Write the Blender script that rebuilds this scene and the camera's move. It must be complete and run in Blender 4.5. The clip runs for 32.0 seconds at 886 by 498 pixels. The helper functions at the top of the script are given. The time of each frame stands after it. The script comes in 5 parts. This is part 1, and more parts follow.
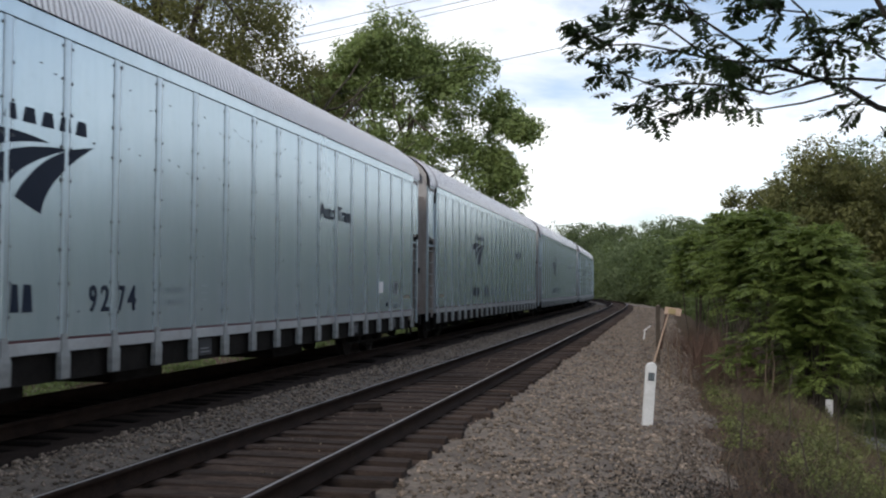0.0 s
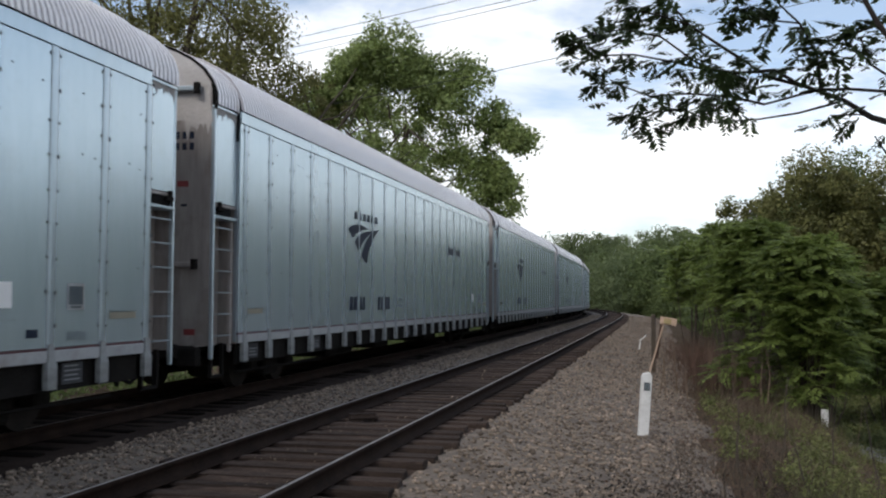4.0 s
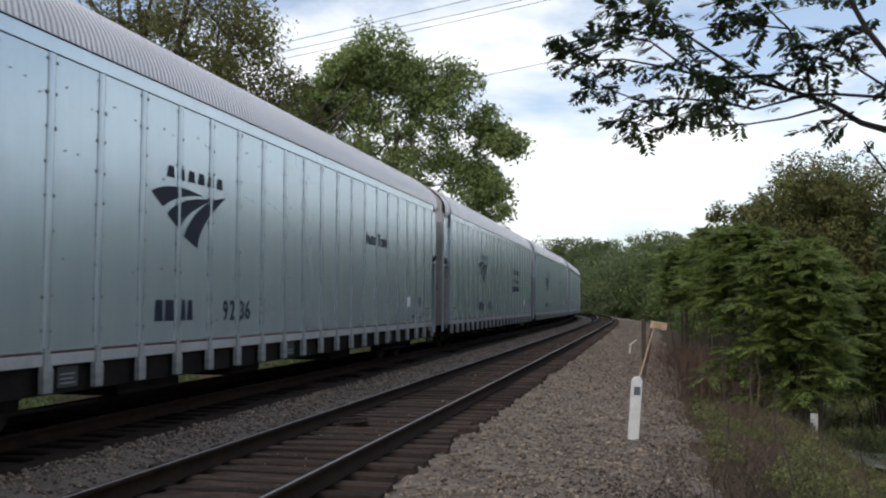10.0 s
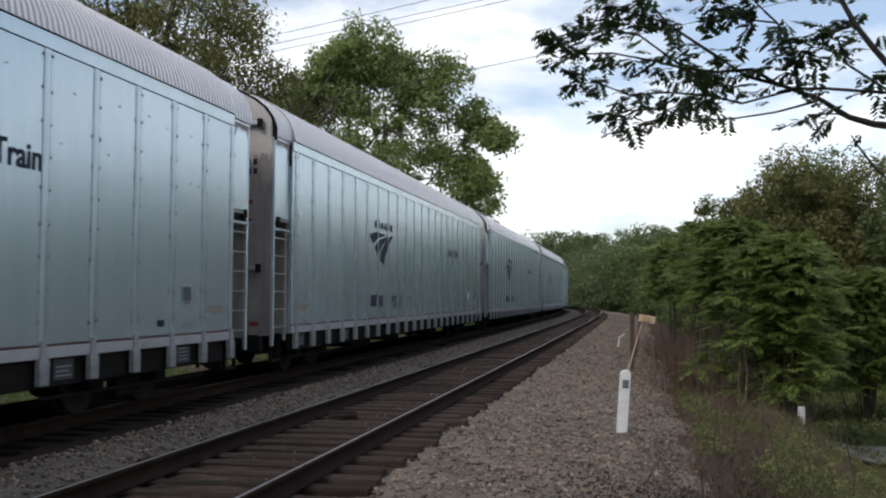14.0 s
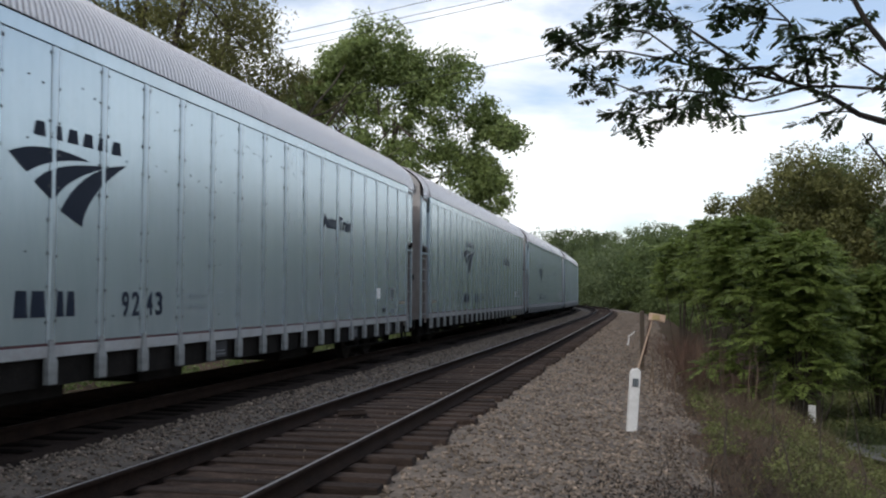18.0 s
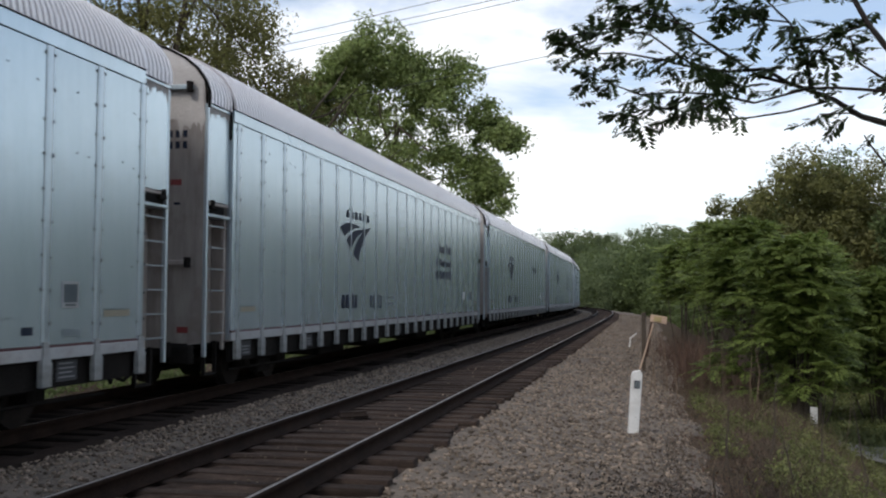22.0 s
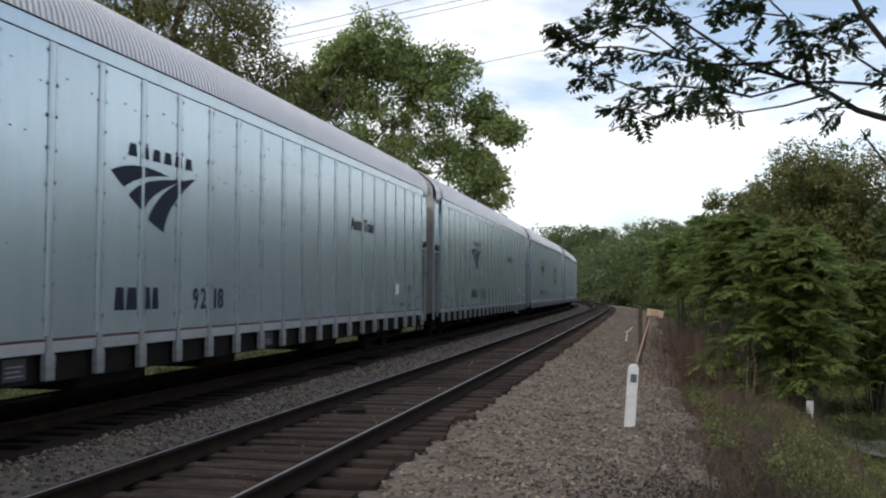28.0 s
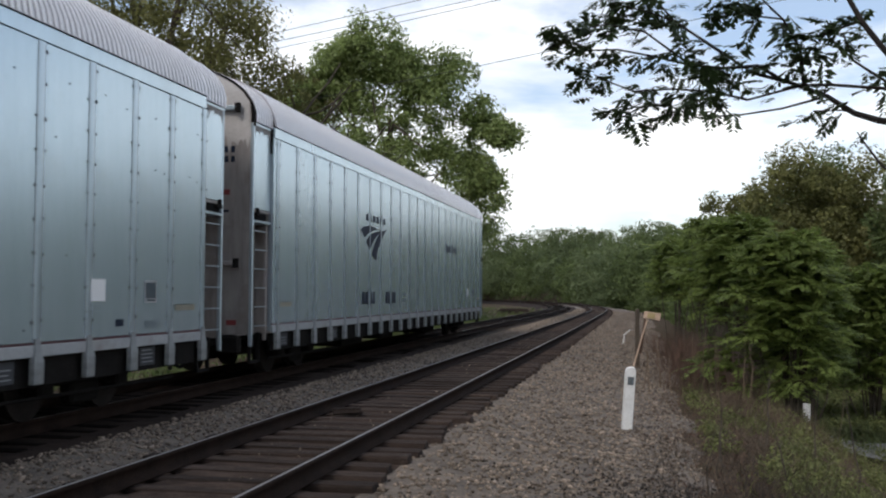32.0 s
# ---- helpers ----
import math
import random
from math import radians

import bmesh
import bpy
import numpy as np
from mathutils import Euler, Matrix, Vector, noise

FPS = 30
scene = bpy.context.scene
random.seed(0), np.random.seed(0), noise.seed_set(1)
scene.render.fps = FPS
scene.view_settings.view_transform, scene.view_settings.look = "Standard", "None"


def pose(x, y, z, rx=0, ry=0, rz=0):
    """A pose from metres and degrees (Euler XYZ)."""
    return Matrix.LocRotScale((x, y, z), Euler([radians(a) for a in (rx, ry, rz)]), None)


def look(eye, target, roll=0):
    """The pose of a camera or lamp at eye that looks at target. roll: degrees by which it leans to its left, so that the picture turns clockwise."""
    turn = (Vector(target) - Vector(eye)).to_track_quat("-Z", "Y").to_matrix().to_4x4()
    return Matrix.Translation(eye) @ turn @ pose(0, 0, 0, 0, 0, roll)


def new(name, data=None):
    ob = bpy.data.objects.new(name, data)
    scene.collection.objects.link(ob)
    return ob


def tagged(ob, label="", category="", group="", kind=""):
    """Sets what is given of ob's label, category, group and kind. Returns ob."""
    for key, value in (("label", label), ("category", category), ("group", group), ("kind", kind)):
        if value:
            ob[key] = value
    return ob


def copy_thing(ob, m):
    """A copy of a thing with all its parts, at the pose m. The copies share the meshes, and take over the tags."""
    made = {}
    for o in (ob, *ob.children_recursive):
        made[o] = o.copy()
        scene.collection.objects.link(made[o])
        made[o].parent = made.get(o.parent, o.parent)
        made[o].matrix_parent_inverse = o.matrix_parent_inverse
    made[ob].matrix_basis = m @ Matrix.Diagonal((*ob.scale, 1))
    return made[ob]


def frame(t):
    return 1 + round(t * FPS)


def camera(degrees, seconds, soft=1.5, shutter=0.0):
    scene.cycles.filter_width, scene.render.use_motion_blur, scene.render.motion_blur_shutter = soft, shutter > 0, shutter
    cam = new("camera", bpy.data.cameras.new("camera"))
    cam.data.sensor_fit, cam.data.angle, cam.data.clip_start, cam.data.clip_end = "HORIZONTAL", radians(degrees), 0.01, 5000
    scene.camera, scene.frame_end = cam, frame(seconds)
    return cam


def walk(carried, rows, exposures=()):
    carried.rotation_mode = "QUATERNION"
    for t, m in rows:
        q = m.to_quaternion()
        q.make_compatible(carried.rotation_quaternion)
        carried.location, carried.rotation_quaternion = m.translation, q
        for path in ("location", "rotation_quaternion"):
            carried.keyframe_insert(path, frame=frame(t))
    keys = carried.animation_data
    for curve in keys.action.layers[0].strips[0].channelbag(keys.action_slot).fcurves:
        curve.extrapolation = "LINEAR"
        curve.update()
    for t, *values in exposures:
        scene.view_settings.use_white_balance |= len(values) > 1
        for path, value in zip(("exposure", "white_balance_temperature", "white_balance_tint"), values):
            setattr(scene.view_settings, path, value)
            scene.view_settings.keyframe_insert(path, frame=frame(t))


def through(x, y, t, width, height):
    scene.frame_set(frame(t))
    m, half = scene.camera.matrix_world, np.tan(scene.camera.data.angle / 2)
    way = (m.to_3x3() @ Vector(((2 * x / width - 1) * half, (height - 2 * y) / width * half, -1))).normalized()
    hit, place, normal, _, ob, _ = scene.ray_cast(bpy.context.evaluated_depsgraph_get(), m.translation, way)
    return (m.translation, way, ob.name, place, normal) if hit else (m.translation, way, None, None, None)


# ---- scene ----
# A goods train of covered car carriers passes a camera held at the lineside.
# x: across the tracks, y: along them, z: up from the top of the rails. The eye stands over x = y = 0.
EYE = (0.0, 0.0, 1.558)
VIEW = [(0, 12.49, 2.19), (0.5, 12.53, 2.19), (1, 12.46, 2.19), (1.5, 12.36, 2.13), (2, 12.36, 2.10), (2.5, 12.46, 2.26), (3, 12.50, 2.48), (3.5, 12.34, 2.61), (5.5, 12.17, 3.05), (6, 12.17, 3.01), (6.5, 12.16, 2.88), (7, 12.32, 2.93), (7.5, 12.36, 2.94), (8, 12.21, 2.93), (8.5, 12.08, 2.83), (9, 11.98, 2.88), (9.5, 11.76, 2.95), (10, 11.71, 2.99), (10.5, 11.53, 2.92), (11, 11.33, 2.88), (11.5, 11.33, 2.85), (12, 11.56, 2.76), (12.5, 11.57, 2.76), (13, 11.37, 2.75), (13.5, 11.23, 2.71), (14, 11.09, 2.63), (14.5, 11.25, 2.59), (16.5, 11.67, 2.57), (17, 11.66, 2.63), (17.5, 11.71, 2.54), (18, 11.63, 2.54), (18.5, 11.63, 2.57), (19, 11.64, 2.59), (19.5, 11.60, 2.64), (20, 11.63, 2.64), (20.5, 11.66, 2.78), (21, 11.77, 2.78), (21.5, 11.71, 2.76), (22, 11.71, 2.64), (22.5, 11.88, 2.67), (23, 12.06, 2.78), (23.5, 12.02, 2.64), (24, 11.84, 2.45), (24.5, 11.64, 2.47), (25, 11.65, 2.49), (25.5, 11.64, 2.50), (27.5, 11.53, 2.43), (28, 11.53, 2.30), (28.5, 11.53, 2.26), (29, 11.53, 2.28), (29.5, 11.44, 2.35), (30, 11.42, 2.40), (30.5, 11.31, 2.40), (31, 11.31, 2.30), (31.5, 11.29, 2.38), (32, 11.37, 2.45)]


def gaze(yaw, pitch):
    """A far point, yaw degrees to the left of +y and pitch degrees up."""
    a, b = radians(yaw), radians(pitch)
    return (EYE[0] - 100 * math.sin(a) * math.cos(b), EYE[1] + 100 * math.cos(a) * math.cos(b), EYE[2] + 100 * math.sin(b))


cam = camera(47.08, 32.0, soft=2.1, shutter=0.06)
walk(cam, [(t, look(EYE, gaze(a, b), 0.3)) for t, a, b in VIEW], [(0, -0.01), (3, -0.03), (6, -0.09), (14, -0.09), (18, -0.05), (32, -0.05)])

# ---- light: a bright, hazy sky with broken cloud ----
SUN_UP, SUN_TURN = 46.0, 208.0
world = bpy.data.worlds.new("world")
scene.world = world
world.use_nodes = True
wn = world.node_tree
wn.nodes.clear()


def wnode(kind, **values):
    n = wn.nodes.new(kind)
    for k, v in values.items():
        n.inputs[k].default_value = v
    return n


sky = wn.nodes.new("ShaderNodeTexSky")
sky.sky_type, sky.sun_disc = "NISHITA", False
sky.sun_elevation, sky.sun_rotation = radians(SUN_UP), radians(SUN_TURN)
sky.air_density, sky.dust_density, sky.ozone_density = 1.0, 1.5, 1.0
tint = wnode("ShaderNodeMix")
tint.data_type, tint.blend_type = "RGBA", "MULTIPLY"
tint.inputs[0].default_value = 1.0
tint.inputs[7].default_value = (1.68, 1.74, 1.80, 1)
wn.links.new(sky.outputs[0], tint.inputs[6])
coord = wn.nodes.new("ShaderNodeTexCoord")
stretch = wn.nodes.new("ShaderNodeMapping")
stretch.inputs["Scale"].default_value = (1.6, 1.6, 4.2)
wn.links.new(coord.outputs["Generated"], stretch.inputs[0])
cloud = wnode("ShaderNodeTexNoise", Scale=2.3, Detail=7.0, Roughness=0.55, Distortion=0.25)
wn.links.new(stretch.outputs[0], cloud.inputs["Vector"])
cover = wnode("ShaderNodeMapRange")
cover.inputs["From Min"].default_value, cover.inputs["From Max"].default_value = 0.43, 0.61
cover.inputs["To Min"].default_value = 0.15
split = wn.nodes.new("ShaderNodeSeparateXYZ")
wn.links.new(coord.outputs["Generated"], split.inputs[0])
thin = wnode("ShaderNodeMapRange")
thin.inputs["From Min"].default_value, thin.inputs["From Max"].default_value = 0.05, 0.30
thin.inputs["To Min"].default_value, thin.inputs["To Max"].default_value = 0.08, -0.045
wn.links.new(split.outputs[2], thin.inputs[0])
heap = wn.nodes.new("ShaderNodeMath")
wn.links.new(cloud.outputs[0], heap.inputs[0])
wn.links.new(thin.outputs[0], heap.inputs[1])
wn.links.new(heap.outputs[0], cover.inputs[0])
shade = wnode("ShaderNodeTexNoise", Scale=3.1, Detail=5.0, Roughness=0.5)
wn.links.new(stretch.outputs[0], shade.inputs["Vector"])
grey = wn.nodes.new("ShaderNodeValToRGB")
grey.color_ramp.elements[0].position, grey.color_ramp.elements[0].color = 0.35, (12.4, 12.8, 13.4, 1)
grey.color_ramp.elements[1].position, grey.color_ramp.elements[1].color = 0.62, (14.0, 14.1, 14.2, 1)
wn.links.new(shade.outputs[0], grey.inputs[0])
over = wn.nodes.new("ShaderNodeMix")
over.data_type = "RGBA"
wn.links.new(cover.outputs[0], over.inputs[0])
wn.links.new(tint.outputs[2], over.inputs[6])
wn.links.new(grey.outputs[0], over.inputs[7])
back = wnode("ShaderNodeBackground", Strength=0.094)
wn.links.new(over.outputs[2], back.inputs[0])
wout = wn.nodes.new("ShaderNodeOutputWorld")
wn.links.new(back.outputs[0], wout.inputs[0])

sun = new("sun", bpy.data.lights.new("sun", "SUN"))
sun.data.energy, sun.data.angle, sun.data.color = 1.7, radians(14), (1.0, 0.93, 0.84)
sun.matrix_basis = look((0, 0, 60), (-60 * math.cos(radians(SUN_UP)) * math.sin(radians(SUN_TURN)), -60 * math.cos(radians(SUN_UP)) * math.cos(radians(SUN_TURN)), 60 - 60 * math.sin(radians(SUN_UP))))

# ---- materials ----


def mat(name, dark, light, rough=0.7, metal=0.0, scale=3.0, fine=40.0, bump=0.2, spread=(0.35, 0.65), vary=0.0, island=0.0, spec=0.5, stretch=(1, 1, 1), dirt=None, dirt_amount=0.0, dirt_scale=1.2, coord_kind="Object", through=0.0):
    """Two colours mixed by a coarse and a fine noise, with a fine relief; vary: by object, island: by loose piece; dirt: a second stain colour."""
    m = bpy.data.materials.new(name)
    m.use_nodes = True
    t = m.node_tree
    b = t.nodes["Principled BSDF"]
    b.inputs["Roughness"].default_value, b.inputs["Metallic"].default_value = rough, metal
    b.inputs["Specular IOR Level"].default_value = spec

    def node(kind, **values):
        n = t.nodes.new(kind)
        for k, v in values.items():
            n.inputs[k].default_value = v
        return n

    co = t.nodes.new("ShaderNodeTexCoord")
    mp = node("ShaderNodeMapping", Scale=stretch)
    t.links.new(co.outputs[coord_kind], mp.inputs[0])
    n1 = node("ShaderNodeTexNoise", Scale=scale, Detail=5.0, Roughness=0.6)
    n2 = node("ShaderNodeTexNoise", Scale=fine, Detail=4.0, Roughness=0.65)
    for n in (n1, n2):
        t.links.new(mp.outputs[0], n.inputs["Vector"])
    mix = node("ShaderNodeMath")
    mix.operation = "MULTIPLY_ADD"
    mix.inputs[1].default_value = 0.5
    half = node("ShaderNodeMath")
    half.operation = "MULTIPLY"
    half.inputs[1].default_value = 0.5
    t.links.new(n2.outputs[0], half.inputs[0])
    t.links.new(n1.outputs[0], mix.inputs[0])
    t.links.new(half.outputs[0], mix.inputs[2])
    ramp = t.nodes.new("ShaderNodeValToRGB")
    e = ramp.color_ramp.elements
    e[0].position, e[0].color = spread[0], (*dark, 1)
    e[1].position, e[1].color = spread[1], (*light, 1)
    t.links.new(mix.outputs[0], ramp.inputs[0])
    colour = ramp.outputs[0]
    if dirt:
        n3 = node("ShaderNodeTexNoise", Scale=dirt_scale, Detail=8.0, Roughness=0.7)
        t.links.new(co.outputs[coord_kind], n3.inputs["Vector"])
        r3 = node("ShaderNodeMapRange")
        r3.inputs["From Min"].default_value, r3.inputs["From Max"].default_value = 0.5, 0.72
        r3.inputs["To Max"].default_value = dirt_amount
        t.links.new(n3.outputs[0], r3.inputs[0])
        dm = t.nodes.new("ShaderNodeMix")
        dm.data_type = "RGBA"
        t.links.new(r3.outputs[0], dm.inputs[0])
        t.links.new(colour, dm.inputs[6])
        dm.inputs[7].default_value = (*dirt, 1)
        colour = dm.outputs[2]
    if vary or island:
        if island:
            src = t.nodes.new("ShaderNodeNewGeometry").outputs["Random Per Island"]
        else:
            src = t.nodes.new("ShaderNodeObjectInfo").outputs["Random"]
        r4 = node("ShaderNodeMapRange")
        k = max(vary, island)
        r4.inputs["To Min"].default_value, r4.inputs["To Max"].default_value = 1 - k, 1 + k
        t.links.new(src, r4.inputs[0])
        hs = t.nodes.new("ShaderNodeHueSaturation")
        t.links.new(r4.outputs[0], hs.inputs["Value"])
        t.links.new(colour, hs.inputs["Color"])
        colour = hs.outputs[0]
    t.links.new(colour, b.inputs["Base Color"])
    if bump:
        bp = node("ShaderNodeBump", Strength=bump, Distance=0.02)
        t.links.new(n2.outputs[0], bp.inputs["Height"])
        t.links.new(bp.outputs[0], b.inputs["Normal"])
    if through:
        # leaves let some light pass
        tr = t.nodes.new("ShaderNodeBsdfTranslucent")
        t.links.new(colour, tr.inputs[0])
        sh = node("ShaderNodeMixShader")
        sh.inputs[0].default_value = through
        t.links.new(b.outputs[0], sh.inputs[1])
        t.links.new(tr.outputs[0], sh.inputs[2])
        t.links.new(sh.outputs[0], t.nodes["Material Output"].inputs[0])
    return m


PANEL = mat("pale_blue_steel", (0.525, 0.638, 0.70), (0.62, 0.73, 0.79), rough=0.27, metal=0.68, scale=0.7, fine=7.0, bump=0.018, vary=0.06, stretch=(1, 1, 0.25), dirt=(0.40, 0.45, 0.47), dirt_amount=0.4, dirt_scale=0.9)
RIB = mat("galvanised_rib", (0.45, 0.545, 0.605), (0.555, 0.645, 0.705), rough=0.28, metal=0.68, scale=1.5, fine=12.0, bump=0.015, stretch=(1, 1, 0.3), dirt=(0.35, 0.38, 0.39), dirt_amount=0.4)
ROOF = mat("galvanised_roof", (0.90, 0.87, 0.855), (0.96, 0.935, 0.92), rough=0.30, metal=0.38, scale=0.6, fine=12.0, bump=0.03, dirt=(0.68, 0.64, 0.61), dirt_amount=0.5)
TROUGH = mat("dark_trough", (0.40, 0.375, 0.38), (0.52, 0.49, 0.50), rough=0.5, metal=0.2, scale=0.8, fine=12.0, bump=0.05)
WEED = mat("bank_weed", (0.085, 0.098, 0.036), (0.20, 0.215, 0.08), rough=0.7, bump=0.0, island=0.4, through=0.4, spec=0.2, scale=0.8)
SEAM = mat("dark_seam", (0.23, 0.265, 0.295), (0.33, 0.37, 0.40), rough=0.4, metal=0.45, scale=2.0, bump=0.05)
STAIN = mat("drip_stain", (0.20, 0.19, 0.18), (0.34, 0.32, 0.31), rough=0.7, scale=8.0, bump=0.05)
BED = mat("brown_track_bed", (0.014, 0.0098, 0.0078), (0.085, 0.060, 0.048), rough=0.95, scale=3.0, fine=26.0, bump=0.8, spec=0.1)
# Darkened sleeper copy for the far track: shade of the train painted in.
SLEEPER_SHADED = mat("shaded_sleeper", (0.004, 0.003, 0.0027), (0.012, 0.009, 0.0075), rough=0.95, scale=3.0, fine=60.0, bump=0.7, vary=0.4, stretch=(0.25, 2.5, 2.5), spec=0.05)
SILL = mat("pale_sill", (0.30, 0.315, 0.33), (0.42, 0.43, 0.44), rough=0.5, metal=0.2, scale=1.0, fine=15.0, bump=0.05, dirt=(0.22, 0.19, 0.17), dirt_amount=0.7)
FOOT = mat("grimy_foot", (0.20, 0.215, 0.22), (0.31, 0.325, 0.33), rough=0.5, metal=0.3, scale=2.0, fine=15.0, bump=0.05, dirt=(0.13, 0.11, 0.10), dirt_amount=0.7)
RED = mat("red_stripe", (0.055, 0.018, 0.024), (0.09, 0.03, 0.036), rough=0.5, bump=0.02)
NAVY = mat("navy_paint", (0.006, 0.012, 0.027), (0.011, 0.019, 0.04), rough=0.6, bump=0.02, spec=0.18)
BLACK = mat("black_rubber", (0.004, 0.004, 0.004), (0.010, 0.010, 0.010), rough=0.9, bump=0.1, spec=0.1)
UNDER = mat("underframe_grime", (0.006, 0.0055, 0.005), (0.020, 0.018, 0.017), rough=0.9, scale=2.0, bump=0.3, spec=0.1)
ENDWALL = mat("weathered_end_steel", (0.22, 0.19, 0.175), (0.40, 0.37, 0.35), rough=0.5, metal=0.3, scale=0.8, fine=4.0, bump=0.02, dirt=(0.16, 0.11, 0.085), dirt_amount=0.5, dirt_scale=1.0, stretch=(1, 1, 0.4))
BOLT = mat("dark_bolt", (0.05, 0.055, 0.06), (0.12, 0.13, 0.14), rough=0.5, metal=0.5, bump=0.0)
STENCIL = mat("faint_stencil", (0.13, 0.16, 0.175), (0.19, 0.225, 0.24), rough=0.6, bump=0.0, spec=0.2)
# Pale end-wall top: weathering, plus light from above the gap put in.
ENDPALE = mat("lit_white_end_steel", (0.33, 0.315, 0.305), (0.52, 0.50, 0.49), rough=0.42, metal=0.25, scale=1.5, bump=0.04, dirt=(0.30, 0.27, 0.25), dirt_amount=0.5, dirt_scale=2.5)
SKIRT = mat("skirt_plate", (0.02, 0.022, 0.026), (0.045, 0.048, 0.055), rough=0.7, bump=0.05)
STENCIL_PALE = mat("pale_stencil", (0.16, 0.17, 0.18), (0.25, 0.26, 0.27), rough=0.6, bump=0.0)
STENCIL_DARK = mat("dark_stencil", (0.05, 0.065, 0.075), (0.09, 0.11, 0.12), rough=0.6, bump=0.0, spec=0.2)
ENDTOP = mat("brown_end_steel", (0.17, 0.15, 0.142), (0.38, 0.355, 0.34), rough=0.38, metal=0.4, scale=0.9, fine=5.0, bump=0.03, stretch=(1.6, 1, 0.22), dirt=(0.13, 0.095, 0.08), dirt_amount=0.6, dirt_scale=1.3)
# Dark fouled stone, with the train's shade put into the colour as well.
FOUL_SHADED = mat("fouled_shaded_ballast", (0.010, 0.0072, 0.006), (0.040, 0.028, 0.0225), rough=0.95, scale=2.5, fine=26.0, bump=0.8, spec=0.1)
PLATE_W = mat("white_decal", (0.75, 0.76, 0.76), (0.82, 0.82, 0.82), rough=0.5, bump=0.02)
PLATE_Y = mat("yellow_decal", (0.30, 0.24, 0.12), (0.42, 0.33, 0.16), rough=0.5, bump=0.02)
DECAL_B = mat("olive_decal", (0.20, 0.185, 0.14), (0.28, 0.26, 0.20), rough=0.5, bump=0.02)
PLATE_R = mat("red_decal", (0.15, 0.022, 0.026), (0.22, 0.04, 0.04), rough=0.5, bump=0.02)
WHEEL = mat("wheel_steel", (0.010, 0.008, 0.007), (0.030, 0.025, 0.022), rough=0.75, metal=0.2, bump=0.15, spec=0.2)
RAIL = mat("rail_rust", (0.009, 0.0055, 0.0043), (0.028, 0.017, 0.0125), rough=0.85, metal=0.1, scale=4.0, bump=0.2, spec=0.1)
RAILTOP = mat("rail_head", (0.19, 0.172, 0.162), (0.30, 0.275, 0.26), rough=0.48, metal=0.8, scale=4.0, bump=0.03)
SLEEPER = mat("weathered_sleeper", (0.015, 0.0105, 0.0088), (0.082, 0.060, 0.050), rough=0.9, scale=3.0, fine=60.0, bump=0.9, vary=0.38, stretch=(0.25, 2.5, 2.5), spec=0.15, dirt=(0.016, 0.012, 0.010), dirt_amount=0.75, dirt_scale=2.6)
BALLAST = mat("ballast_bed", (0.045, 0.036, 0.028), (0.19, 0.153, 0.122), rough=0.95, scale=2.5, fine=30.0, bump=0.7, spread=(0.36, 0.64), dirt=(0.05, 0.039, 0.030), dirt_amount=0.35, dirt_scale=0.5)
STONE = mat("ballast_stone", (0.098, 0.078, 0.061), (0.285, 0.23, 0.184), rough=0.92, scale=9.0, fine=90.0, bump=0.4, island=0.6, spec=0.15, dirt=(0.07, 0.054, 0.042), dirt_amount=0.5, dirt_scale=0.45)
DIRT = mat("ground_soil", (0.034, 0.024, 0.017), (0.088, 0.064, 0.046), rough=0.95, scale=0.6, fine=12.0, bump=0.8, dirt=(0.048, 0.052, 0.022), dirt_amount=0.8, dirt_scale=0.35, spec=0.05)
GRASS = mat("grass_blades", (0.05, 0.07, 0.024), (0.14, 0.165, 0.06), rough=0.8, bump=0.0, island=0.45, through=0.3)
STRAW = mat("dry_stalks", (0.06, 0.042, 0.028), (0.14, 0.10, 0.066), rough=0.9, bump=0.0, island=0.5)
BRUSH = mat("dead_brush", (0.05, 0.028, 0.02), (0.115, 0.066, 0.046), rough=0.9, bump=0.0, island=0.5)
BARK = mat("bark", (0.035, 0.027, 0.02), (0.10, 0.08, 0.06), rough=0.95, scale=5.0, fine=30.0, bump=0.8, stretch=(3, 3, 0.5))
LEAF = mat("leaf_mid", (0.105, 0.148, 0.036), (0.225, 0.282, 0.083), rough=0.5, scale=0.25, fine=1.5, bump=0.0, island=0.42, through=0.58, spec=0.3)
LEAF_TREE = mat("leaf_tree", (0.14, 0.19, 0.062), (0.30, 0.365, 0.135), rough=0.5, scale=0.25, fine=1.5, bump=0.0, island=0.35, through=0.52, spec=0.35)
LEAF_DARK = mat("leaf_dark", (0.075, 0.104, 0.037), (0.145, 0.182, 0.068), rough=0.55, scale=0.25, fine=1.5, bump=0.0, island=0.28, through=0.48, spec=0.2)
LEAF_WARM = mat("leaf_warm", (0.10, 0.105, 0.034), (0.22, 0.215, 0.078), rough=0.55, scale=0.2, fine=1.2, bump=0.0, island=0.35, through=0.45, spec=0.3)
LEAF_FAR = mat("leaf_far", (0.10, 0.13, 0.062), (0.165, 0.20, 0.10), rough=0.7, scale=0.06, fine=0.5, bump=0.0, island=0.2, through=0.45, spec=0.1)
TWIG = mat("dark_twig", (0.015, 0.012, 0.010), (0.045, 0.036, 0.03), rough=0.95, scale=5.0, fine=30.0, bump=0.5)
LEAF_NEAR = mat("leaf_overhead", (0.025, 0.045, 0.015), (0.06, 0.095, 0.03), rough=0.5, bump=0.0, island=0.35, through=0.3)
POSTW = mat("white_concrete", (0.55, 0.55, 0.54), (0.74, 0.74, 0.73), rough=0.8, scale=4.0, bump=0.2, dirt=(0.3, 0.27, 0.23), dirt_amount=0.5, dirt_scale=5.0)
